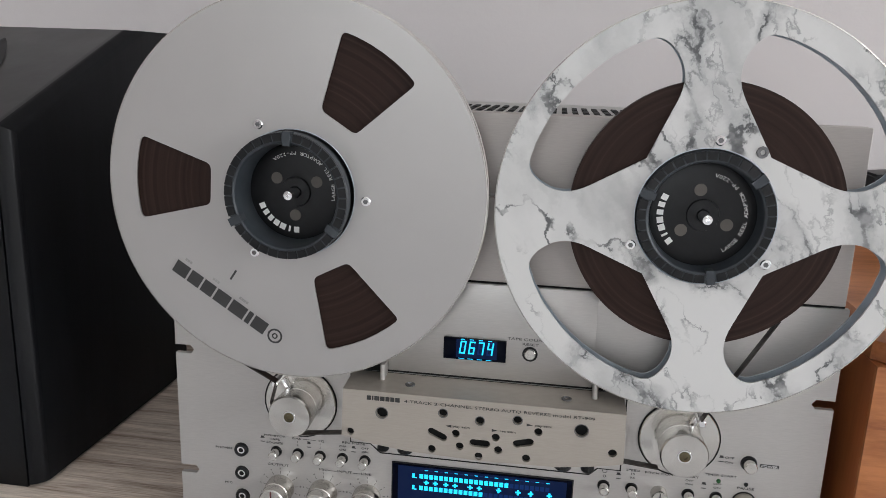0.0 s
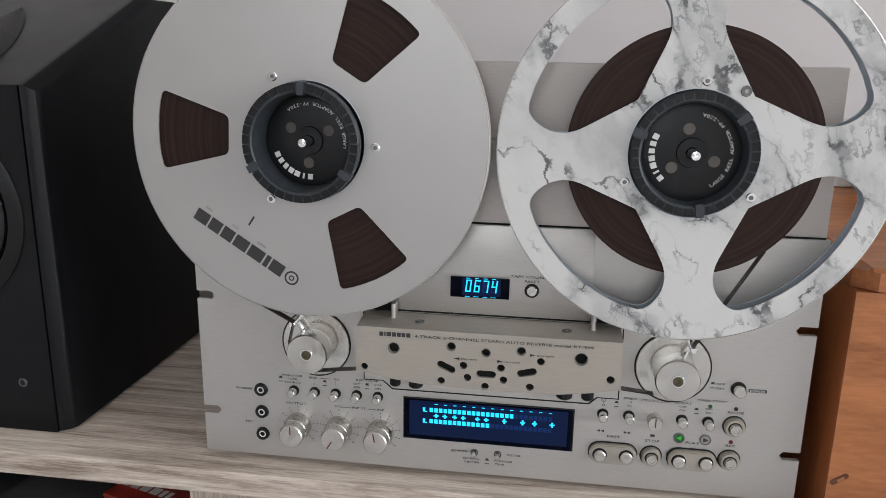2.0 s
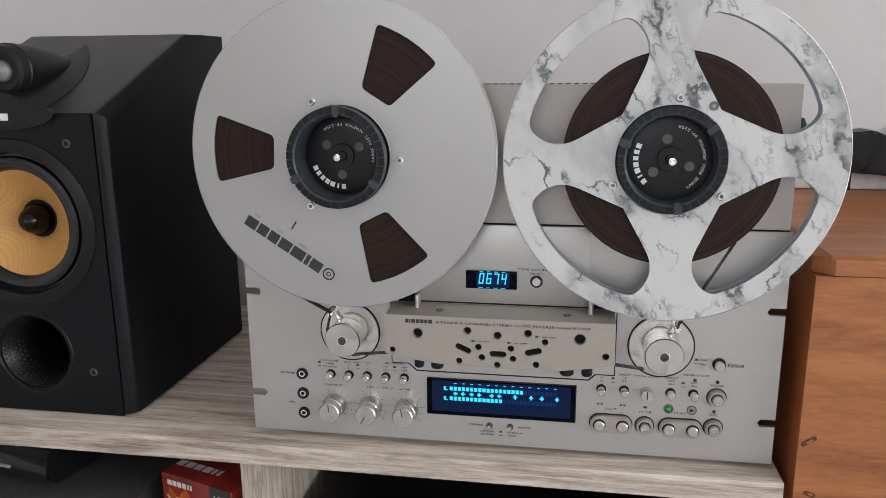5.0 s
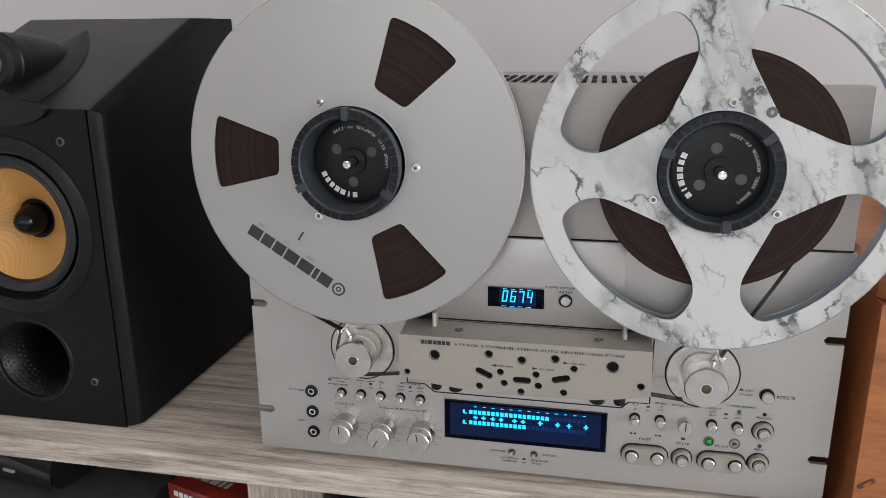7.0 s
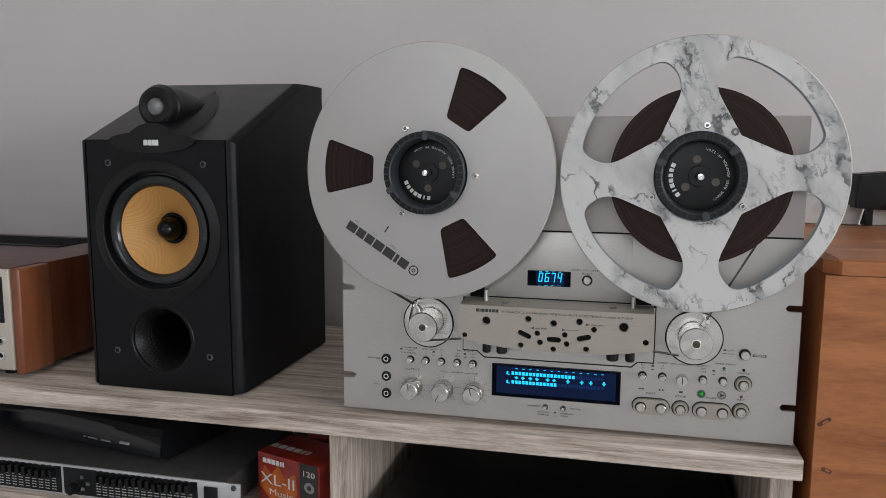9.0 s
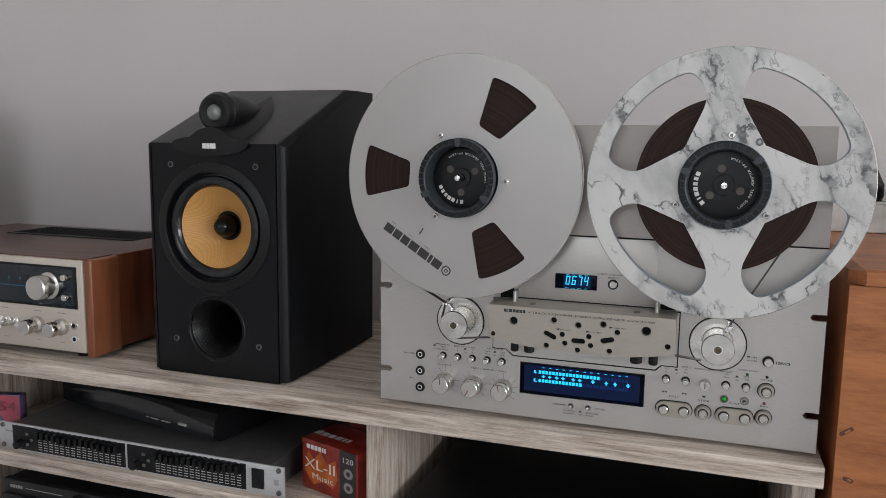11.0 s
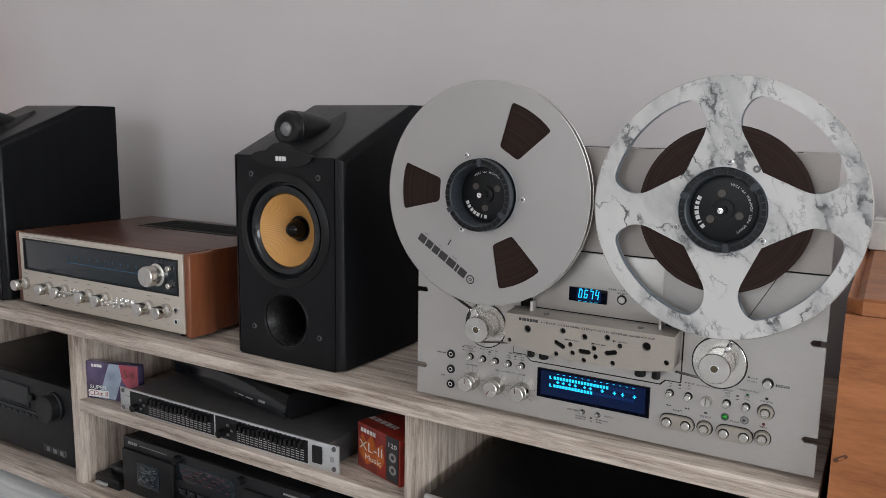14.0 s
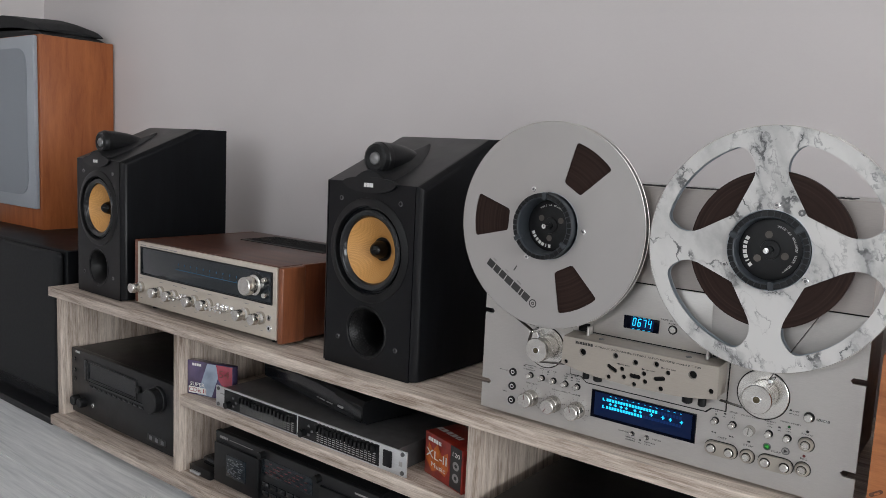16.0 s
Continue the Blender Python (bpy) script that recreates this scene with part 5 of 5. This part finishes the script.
for layer, (ax, bx, h0, h1) in enumerate(((-2.11, -1.728, 0.0, 0.038), (-2.13, -1.740, 0.029, 0.084))):
    rows = []
    for i in range(15):
        t = i / 14
        x = ax + (bx - ax) * t
        hh = (h1 - h0) * (math.sin(math.pi * min(1, 0.25 + t * 0.72)) ** 0.6 if t < 1 else 0.12)
        row = [bm.verts.new((x, 0.205 + 0.19 * j / 6, tz1 + h0 * (1 - 0.5 * t) + hh * (0.72 + 0.28 * math.sin(math.pi * (0.1 + 0.8 * j / 6))) + 0.003 * math.sin(5 * t + j))) for j in range(7)]
        rows.append(row)
    low = [[bm.verts.new((v.co.x, v.co.y, tz1 + h0 * (1 - 0.5 * i / 14))) for v in row] for i, row in enumerate(rows)]
    for g in (rows, low):
        for a, b in zip(g, g[1:]):
            for k in range(6):
                bm.faces.new((a[k], a[k + 1], b[k + 1], b[k]))
    ring_a = [r[0] for r in rows] + rows[-1][1:] + [r[-1] for r in rows[::-1][1:]] + rows[0][::-1][1:-1]
    ring_b = [r[0] for r in low] + low[-1][1:] + [r[-1] for r in low[::-1][1:]] + low[0][::-1][1:-1]
    for i in range(len(ring_a)):
        j = (i + 1) % len(ring_a)
        bm.faces.new((ring_a[i], ring_a[j], ring_b[j], ring_b[i]))
bmesh.ops.recalc_face_normals(bm, faces=bm.faces)
part("fabric", bm, CLOTH, hat, "", 50)


# ---- inside the cabinet: left bay ----
def av_receiver():
    x0, x1, yf, zb, zt = -1.210, -0.777, 0.016, 0.053, 0.211
    a = thing("av_receiver", ((x0 + x1) / 2, 0.18, 0.042), "black home cinema receiver with large volume knob", "receiver")
    part("front_panel", box(B(), x0, x1, yf, yf + 0.014, zb, zt, 0.002), SATIN, a)
    part("case", box(B(), x0 + 0.004, x1 - 0.004, yf + 0.014, 0.36, zb, zt - 0.001, 0.0015), BLACK, a)
    part("display", box(B(), -1.127, -0.925, yf - 0.0006, yf + 0.001, 0.150, 0.189), GLOSS, a, "dark display strip")
    bm = B()
    for a0, a1, c0, c1 in ((-1.133, -1.127, 0.1460, 0.1930), (-0.925, -0.921, 0.1460, 0.1930), (-1.127, -0.925, 0.189, 0.1930), (-1.127, -0.925, 0.1460, 0.150)):
        box(bm, a0, a1, yf - 0.0030, yf + 0.001, c0, c1, 0.0008)
    part("display_surround", bm, SATIN, a, "satin black display surround")
    part("dimmer_knob", lathe(B(), [(0.0085, yf), (0.0085, yf - 0.006), (0.0070, yf - 0.008), (0, yf - 0.008)], -0.911, 0.173, 24), BLACK, a)
    part("groove", box(B(), -1.133, -0.868, yf - 0.0030, yf + 0.001, 0.1400, 0.1440), GLOSS, a)
    part("display_end", box(B(), -1.146, -1.134, yf - 0.0034, yf + 0.001, 0.1440, 0.1930, 0.0006), GLOSS, a, "glossy black display end")
    for i in range(11):
        part("input_button", box(B(), -1.128 + i * 0.0215, -1.112 + i * 0.0215, yf - 0.0018, yf, 0.1305, 0.1350, 0.0005), GLOSS, a)
    part("volume_knob", lathe(B(), [(0.0285, yf), (0.0285, yf - 0.006), (0.0265, yf - 0.008), (0.0265, yf - 0.024), (0.0245, yf - 0.026), (0, yf - 0.0255)], -0.836, 0.169, 44), SATIN, a, "large black volume knob")
    for x in (-1.180, -1.150):
        part("tone_knob", lathe(B(), [(0.0125, yf), (0.0120, yf - 0.014), (0.0105, yf - 0.016), (0, yf - 0.016)], x, 0.087, 24), BLACK, a)
    part("jack", lathe(B(), [(0.0026, yf), (0.0026, yf - 0.001), (0.0045, yf - 0.001), (0.0050, yf)], -1.112, 0.087, 16), CHROME, a)
    for z in (0.186, 0.158, 0.136):
        part("small_button", rod(B(), -1.193, z, 0.0048, yf - 0.0018, yf, 14), GLOSS, a)
    part("port_cover", box(B(), -0.882, -0.810, yf - 0.0006, yf + 0.001, 0.066, 0.083), GLOSS, a)
    for x in (-0.868, -0.846, -0.824):
        part("socket", box(B(), x - 0.005, x + 0.005, yf - 0.0014, yf, 0.070, 0.079), CAP, a)
    bm = mark_blocks(B(), -1.180, 0.2045, [0.8] * 4, 0.0052, yf - 0.0003)
    part("brand_mark", bm, WHITEINK, a, "", 0)
    for x in (x0 + 0.03, x1 - 0.03):
        for y in (0.05, 0.30):
            part("foot", lathe(B(), [(0, 0.042), (0.017, 0.042), (0.018, zb), (0, zb)], x, 0, 20, "z", y), SILVERP, a, "silver-grey foot")


av_receiver()


# ---- middle bay ----
def equaliser():
    x0, x1, yf, zb, zt = -0.631, -0.141, 0.010, 0.2072, 0.2490
    e = thing("graphic_equaliser", ((x0 + x1) / 2, 0.12, zb), "silver and black rack graphic equaliser with many sliders", "equaliser")
    part("front_panel", box(B(), x0, x1, yf, yf + 0.003, zb, zt, 0.0005), SILVERP, e, "silver rack front")
    part("case", box(B(), x0 + 0.022, x1 - 0.022, yf + 0.0031, 0.215, zb + 0.001, zt - 0.001, 0.001), DARKMETAL, e, "dark steel case")
    for a, b in ((-0.604, -0.397), (-0.393, -0.199)):
        f = part("slider_field", box(B(), a, b, yf - 0.0006, yf + 0.001, zb + 0.003, zt - 0.003), BLACK, e)
        n, s0 = 15, a + 0.047
        step = (b - s0 - 0.006) / n
        slots, dots = B(), B()
        for i in range(n):
            x = s0 + (i + 0.5) * step
            zc = 0.2335 + 0.0016 * math.sin(i * 0.9 + a * 10)
            box(slots, x - 0.0006, x + 0.0006, yf - 0.0009, yf - 0.0004, 0.2130, 0.2450)
            part("slider_cap", box(B(), x - 0.0027, x + 0.0027, yf - 0.0085, yf - 0.0006, zc - 0.0025, zc + 0.0085, 0.0004, 1), BLACK, f)
            for j in range(5):
                box(dots, x - 0.0032, x + 0.0032, yf - 0.0009, yf - 0.0006, 0.2135 + j * 0.0037, 0.2147 + j * 0.0037)
            box(dots, x - 0.0018, x + 0.0018, yf - 0.0009, yf - 0.0006, 0.2455, 0.2466)
        part("slider_slots", slots, VOID, f, "", 0, "stuff")
        part("slider_scale", dots, PALEINK, f, "", 0, "stuff")
        part("gain_knob", lathe(B(), [(0.0070, yf - 0.0005), (0.0062, yf - 0.011), (0, yf - 0.012)], a + 0.016, 0.2195, 20), BLACK, f)
        for k in range(3):
            part("button", box(B(), a + 0.026 + 0.008 * (k % 2), a + 0.031 + 0.008 * (k % 2), yf - 0.0022, yf - 0.0005, 0.233 - 0.008 * k, 0.237 - 0.008 * k, 0.0004), CAP, f)
    part("power_switch", box(B(), -0.189, -0.171, yf - 0.0030, yf, 0.2155, 0.2425, 0.0008), BLACK, e, "black rocker switch")
    for x in (x0 + 0.008, x1 - 0.008):
        for z in (0.2130, 0.2440):
            part("rack_screw", lathe(B(), [(0.0038, yf), (0.0034, yf - 0.002), (0, yf - 0.0022)], x, z, 14), DARKMETAL, e)
    bm = box(B(), x0 + 0.012, x0 + 0.032, yf - 0.0003, yf - 0.0001, 0.2345, 0.2362)
    part("brand_emblem", mark_blocks(B(), x1 - 0.012, 0.2270, [0.9], 0.008, yf - 0.0002), GREYINK, e, "", 0)
    part("brand_mark", bm, GREYINK, e, "", 0)


equaliser()

# set-top box lying askew on the equaliser
stb = thing("set_top_box", (-0.4206, 0.153, 0.2496), "black plastic set-top box lying askew on the equaliser", "set-top box", -11.0)
bm = extruded_x(B(), [(-0.070, 0.002), (-0.079, 0.010), (-0.080, 0.034), (-0.074, 0.043), (0.080, 0.047), (0.080, 0.002)], -0.170, 0.170)
part("case", bm, BLACK, stb, "", 25)
bm = B()
rows = []
for i in range(13):
    t = i / 12
    x = -0.168 + 0.336 * t
    h = 0.021 + 0.013 * math.sin(math.pi * t)
    rows.append([bm.verts.new((x, -0.0805 - 0.002 * math.sin(math.pi * t), 0.006)), bm.verts.new((x, -0.0808 - 0.003 * math.sin(math.pi * t), 0.006 + h * 0.7)), bm.verts.new((x, -0.0790, 0.006 + h))])
for a, b in zip(rows, rows[1:]):
    for k in range(2):
        bm.faces.new((a[k], b[k], b[k + 1], a[k + 1]))
part("curved_fascia", bm, GLOSS, stb, "glossy curved fascia", 60)
bm = B()
for x, w in ((0.035, 0.004), (0.050, 0.016), (0.074, 0.018)):
    box(bm, x - w / 2, x + w / 2, -0.0845, -0.0825, 0.0160, 0.0172)
part("fascia_print", bm, GREYINK, stb, "", 0)
part("usb_port", box(B(), 0.100, 0.116, -0.0845, -0.080, 0.0170, 0.0205, 0.0008), CASE, stb)
for x in (-0.13, 0.13):
    for y in (-0.055, 0.06):
        part("foot", box(B(), x - 0.01, x + 0.01, y - 0.01, y + 0.01, 0.0, 0.0022), RUBBER, stb)


def carton(name, label, loc, w, d, h, rot, mat):
    c = thing(name, loc, label, "cassette pack", rot)
    part("wrapping", box(B(), -w / 2, w / 2, -d / 2, d / 2, 0, h, 0.0015), mat, c)
    return c


SH = 0.207
mx = carton("cassette_pack", "red and orange shrink-wrapped pack of blank cassettes", (-0.0790, 0.0690, SH), 0.088, 0.068, 0.070, -17.0, REDCARD)
bm = B()
prism(bm, [(-0.040, 0.026), (-0.034, 0.054), (-0.024, 0.044), (-0.014, 0.058), (-0.004, 0.042), (0.010, 0.052), (0.013, 0.026), (0.005, 0.012), (-0.010, 0.017), (-0.025, 0.009)], -0.0346, -0.0339)
part("flame_print", bm, ORANGE, mx, "", 0)
bm = B()
lettering(bm, "XL-II", -0.014, 0.037, 0.020, -0.0350)
lettering(bm, "Music", -0.010, 0.021, 0.012, -0.0350)
mark_blocks(bm, -0.020, 0.061, [0.9, 0.8, 0.8, 0.8, 0.4, 0.4], 0.0062, -0.0350)
part("front_lettering", bm, WHITEINK, mx, "", 0)
part("picture_panel", box(B(), 0.017, 0.0412, -0.0347, -0.0339, 0.003, 0.0695), INK, mx, "dark printed panel with cassette picture", 0)
bm = lettering(B(), "120", 0.029, 0.057, 0.0100, -0.0350)
part("length_lettering", bm, WHITEINK, mx, "", 0)
bm = B()
for z in (0.040, 0.021):
    lathe(bm, [(0.0030, -0.0350), (0.0070, -0.0350)], 0.030, z, 20)
part("picture_reels", bm, GREYINK, mx, "", 0)
bm = mark_blocks(B(), -0.012, 0.0, [0.8, 0.8, 0.8, 0.8, 0.4, 0.4], 0.011, 0.0)
for v in bm.verts:
    v.co = Vector((v.co.x, v.co.z - 0.012, 0.0725))
part("top_mark", bm, WHITEINK, mx, "", 0)
for piece in mx.children:
    piece.data.transform(Matrix.Diagonal((1.15, 1, 1, 1)))
bk = carton("cassette_pack", "dark red pack of cassettes behind the brighter one", (-0.060, 0.150, SH), 0.075, 0.070, 0.116, 3.0, DARKRED)
bm = mark_blocks(B(), 0.0, 0.098, [0.8] * 4, 0.011, -0.0355)
part("front_mark", bm, WHITEINK, bk, "", 0)
cd = carton("cassette_pack", "violet and red pack of blank cassettes in clear wrap", (-0.6816, 0.0378, SH), 0.113, 0.017, 0.071, 15.0, VIOLET)
bm = prism(B(), [(-0.030, 0.002), (0.006, 0.002), (0.030, 0.0695), (-0.006, 0.0695)], -0.0089, -0.0080)
part("pale_band", bm, PALEBLUE, cd, "", 0)
bm = prism(B(), [(0.022, 0.040), (0.0555, 0.002), (0.0555, 0.0700), (0.016, 0.0700)], -0.0091, -0.0080)
part("red_band", bm, PINK, cd, "", 0)
bm = box(B(), -0.052, -0.008, -0.0093, -0.0080, 0.004, 0.017)
part("title_panel", bm, WHITEINK, cd, "", 0)
bm = lettering(B(), "CDit II", -0.030, 0.0105, 0.0125, -0.0096)
part("title_lettering", bm, PINK, cd, "", 0)
bm = lettering(B(), "54", 0.036, 0.052, 0.022, -0.0096)
part("length_lettering", bm, DARKRED, cd, "", 0)
bm = lettering(B(), "SUPER", -0.030, 0.0225, 0.0105, -0.0096)
mark_blocks(bm, -0.032, 0.064, [0.9] * 4, 0.0055, -0.0096)
part("front_lettering", bm, WHITEINK, cd, "", 0)


def cassette_deck():
    x0, x1, yf, zb, zt = -0.630, -0.196, 0.010, 0.052, 0.158
    d = thing("cassette_deck", ((x0 + x1) / 2, 0.16, 0.042), "black double cassette deck with two tape doors", "cassette deck")
    part("front_panel", box(B(), x0, x1, yf, yf + 0.012, zb, zt, 0.0015), SATIN, d)
    part("case", box(B(), x0 + 0.003, x1 - 0.003, yf + 0.012, 0.29, zb, zt - 0.001, 0.0012), BLACK, d)
    for a, b in ((-0.626, -0.494), (-0.330, -0.200)):
        door = part("cassette_door", box(B(), a, b, yf - 0.007, yf, zb + 0.006, zt - 0.020, 0.002), BLACK, d)
        part("door_window", box(B(), a + 0.040, b - 0.034, yf - 0.0082, yf - 0.0065, zb + 0.026, zt - 0.036, 0.0008), DIALGLASS, door, "dark tape window")
        bm = B()
        mix = random.Random(5)
        for k in range(60):
            u, w = mix.uniform(a + 0.043, b - 0.048), mix.uniform(zb + 0.029, zt - 0.042)
            box(bm, u, u + mix.uniform(0.002, 0.009), yf - 0.0087, yf - 0.0081, w, w + mix.uniform(0.0006, 0.0016))
        part("window_print", bm, CAP, door, "", 0, "stuff")
    disp = part("display", box(B(), -0.488, -0.352, yf - 0.0010, yf + 0.001, zt - 0.048, zt - 0.016, 0.0004), DIALGLASS, d)
    bm = B()
    for i in range(11):
        for j in range(4):
            if (i * 7 + j * 3) % 5 < 3:
                box(bm, -0.478 + i * 0.0105, -0.4705 + i * 0.0105, yf - 0.0014, yf - 0.0010, zt - 0.043 + j * 0.0065, zt - 0.0415 + j * 0.0065)
    part("display_mark", bm, DARKRED, disp, "", 0, "stuff")
    for i in range(6):
        for j in range(2):
            part("key", box(B(), -0.486 + i * 0.0225, -0.467 + i * 0.0225, yf - 0.0030, yf, zb + 0.018 + j * 0.017, zb + 0.028 + j * 0.017, 0.0008), GLOSS, d)
    for x in (-0.491, -0.342):
        part("small_knob", lathe(B(), [(0.0075, yf), (0.0070, yf - 0.012), (0, yf - 0.0125)], x + 0.006, zt - 0.010, 20), BLACK, d)
    bm = mark_blocks(B(), -0.604, zt - 0.010, [0.8] * 5, 0.0050, yf - 0.0003)
    part("brand_mark", bm, GREYINK, d, "", 0)
    part("printed_line", box(B(), -0.586, -0.515, yf - 0.0004, yf - 0.0002, zt - 0.0108, zt - 0.0096), GREYINK, d, "", 0)
    part("printed_line", box(B(), -0.250, -0.210, yf - 0.0004, yf - 0.0002, zt - 0.0118, zt - 0.0086), GREYINK, d, "", 0)
    for x in (x0 + 0.04, x1 - 0.04):
        for y in (0.05, 0.25):
            part("foot", lathe(B(), [(0, 0.042), (0.012, 0.042), (0.013, zb), (0, zb)], x, 0, 16, "z", y), RUBBER, d)


cassette_deck()
tray = thing("small_gadget", (-0.685, 0.05, 0.042), "small black plastic gadget with a clip", "gadget")
part("body", box(B(), -0.722, -0.652, 0.012, 0.085, 0.042, 0.062, 0.004), BLACK, tray)
part("raised_block", box(B(), -0.700, -0.655, 0.030, 0.085, 0.062, 0.078, 0.004), GLOSS, tray)
part("clip", box(B(), -0.712, -0.682, 0.006, 0.012, 0.047, 0.052, 0.001), SILVERP, tray, "grey metal clip")
bx = thing("black_accessory_box", (-0.13, 0.05, 0.042), "small black box with knobs beside the cassette deck", "box")
part("body", box(B(), -0.185, -0.045, 0.030, 0.16, 0.042, 0.105, 0.003), BLACK, bx)
part("knob", lathe(B(), [(0.007, 0.030), (0.0065, 0.018), (0, 0.017)], -0.15, 0.085, 18), CASE, bx)
part("knob", lathe(B(), [(0.007, 0.030), (0.0065, 0.018), (0, 0.017)], -0.11, 0.085, 18), CASE, bx)


# ---- right bay: amplifier ----
def amplifier():
    x0, x1, yf, zb, zt = 0.024, 0.452, -0.018, 0.056, 0.232
    a = thing("amplifier", ((x0 + x1) / 2, 0.14, 0.042), "amplifier with silver front and black metal case", "amplifier")
    part("front_panel", box(B(), x0, x1, yf, yf + 0.006, zb, zt, 0.001), SILVERP, a, "silver front")
    part("case", box(B(), x0 + 0.003, x1 - 0.003, yf + 0.006, 0.30, zb, zt - 0.001, 0.0015), BLACK, a, "black steel case")
    for x in (0.050, 0.066, 0.083):
        s = part("slider_slot", box(B(), x - 0.0022, x + 0.0022, yf - 0.0006, yf + 0.001, 0.188, 0.214), VOID, a)
        part("slider_cap", box(B(), x - 0.0030, x + 0.0030, yf - 0.006, yf, 0.198, 0.203, 0.0006), CHROME, s)
    bm = B()
    box(bm, 0.044, 0.092, yf - 0.0003, yf, 0.2215, 0.2225), box(bm, 0.10, 0.16, yf - 0.0003, yf, 0.2215, 0.2230)
    part("front_print", bm, GREYINK, a, "", 0)
    part("volume_knob", lathe(B(), [(0.026, yf), (0.025, yf - 0.022), (0, yf - 0.0225)], 0.36, 0.145, 40), TURNED, a)
    for i in range(4):
        part("knob", lathe(B(), [(0.010, yf), (0.0095, yf - 0.014), (0, yf - 0.0145)], 0.13 + i * 0.045, 0.12, 24), TURNED, a)
    for x in (x0 + 0.04, x1 - 0.04):
        for y in (0.03, 0.26):
            part("foot", lathe(B(), [(0, 0.042), (0.014, 0.042), (0.015, zb), (0, zb)], x, 0, 16, "z", y), RUBBER, a)


amplifier()


# ---- shag rug ----
rug = thing("shag_rug", (0.1, -0.75, 0.0), "off-white shaggy rug on the plank floor", "rug", 0.0, "", "stuff")
part("backing", box(B(), -0.720, 1.0, -1.45, -0.094, 0.0, 0.010, 0.003), RUGM, rug)
rng = np.random.RandomState(4)
verts, faces = [], []
for n in range(26000):
    near = n < 4500
    x = rng.uniform(-0.738, -0.38) if near else rng.uniform(-0.7, 1.0)
    y = rng.uniform(-0.29, -0.080) if near else rng.uniform(-1.45, -0.10)
    h, a, w = rng.uniform(0.010, 0.024), rng.uniform(0, 6.283), 0.0013 if near else 0.0032
    lx, ly = rng.uniform(-0.010, 0.010), rng.uniform(-0.010, 0.010)
    i = len(verts)
    verts += [(x + w * math.cos(a), y + w * math.sin(a), 0.006), (x - w * math.cos(a), y - w * math.sin(a), 0.006), (x + w * math.sin(a), y - w * math.cos(a), 0.006), (x + lx, y + ly, 0.008 + h)]
    faces += [(i, i + 1, i + 3), (i + 1, i + 2, i + 3), (i + 2, i, i + 3)]
me = bpy.data.meshes.new("pile")
me.from_pydata([(v[0] - 0.1, v[1] + 0.75, v[2]) for v in verts], [], faces)
me.materials.append(RUGM)
pile = new("pile", me)
pile.parent = rug


# ---- floor planks ----
plank_meshes = {}


def lay_plank(x0, x1, y0, y1):
    key = (round(x1 - x0, 3), round(y1 - y0, 3))
    if key not in plank_meshes:
        hx, hy = key[0] / 2 - 0.0012, key[1] / 2 - 0.0008
        bm = box(B(), -hx, hx, -hy, hy, -0.004, 0.0, 0.0008, 1)
        me = bpy.data.meshes.new("plank")
        bm.to_mesh(me)
        bm.free()
        me.materials.append(PLANK)
        plank_meshes[key] = me
    pl = new("plank", plank_meshes[key])
    pl.location = ((x0 + x1) / 2, (y0 + y1) / 2, 0.0)
    pl.parent = floor


y, row = NORTH - 0.001, 0
while y > SOUTH + 0.02:
    y0 = max(SOUTH, y - 0.1925)
    x = WEST + 0.001
    end = WEST + 0.7 + (row * 0.437) % 1.2
    while x < EAST - 0.02:
        lay_plank(x, min(end, EAST), y0, y)
        x, end = end, end + 1.2025
    y, row = y0, row + 1
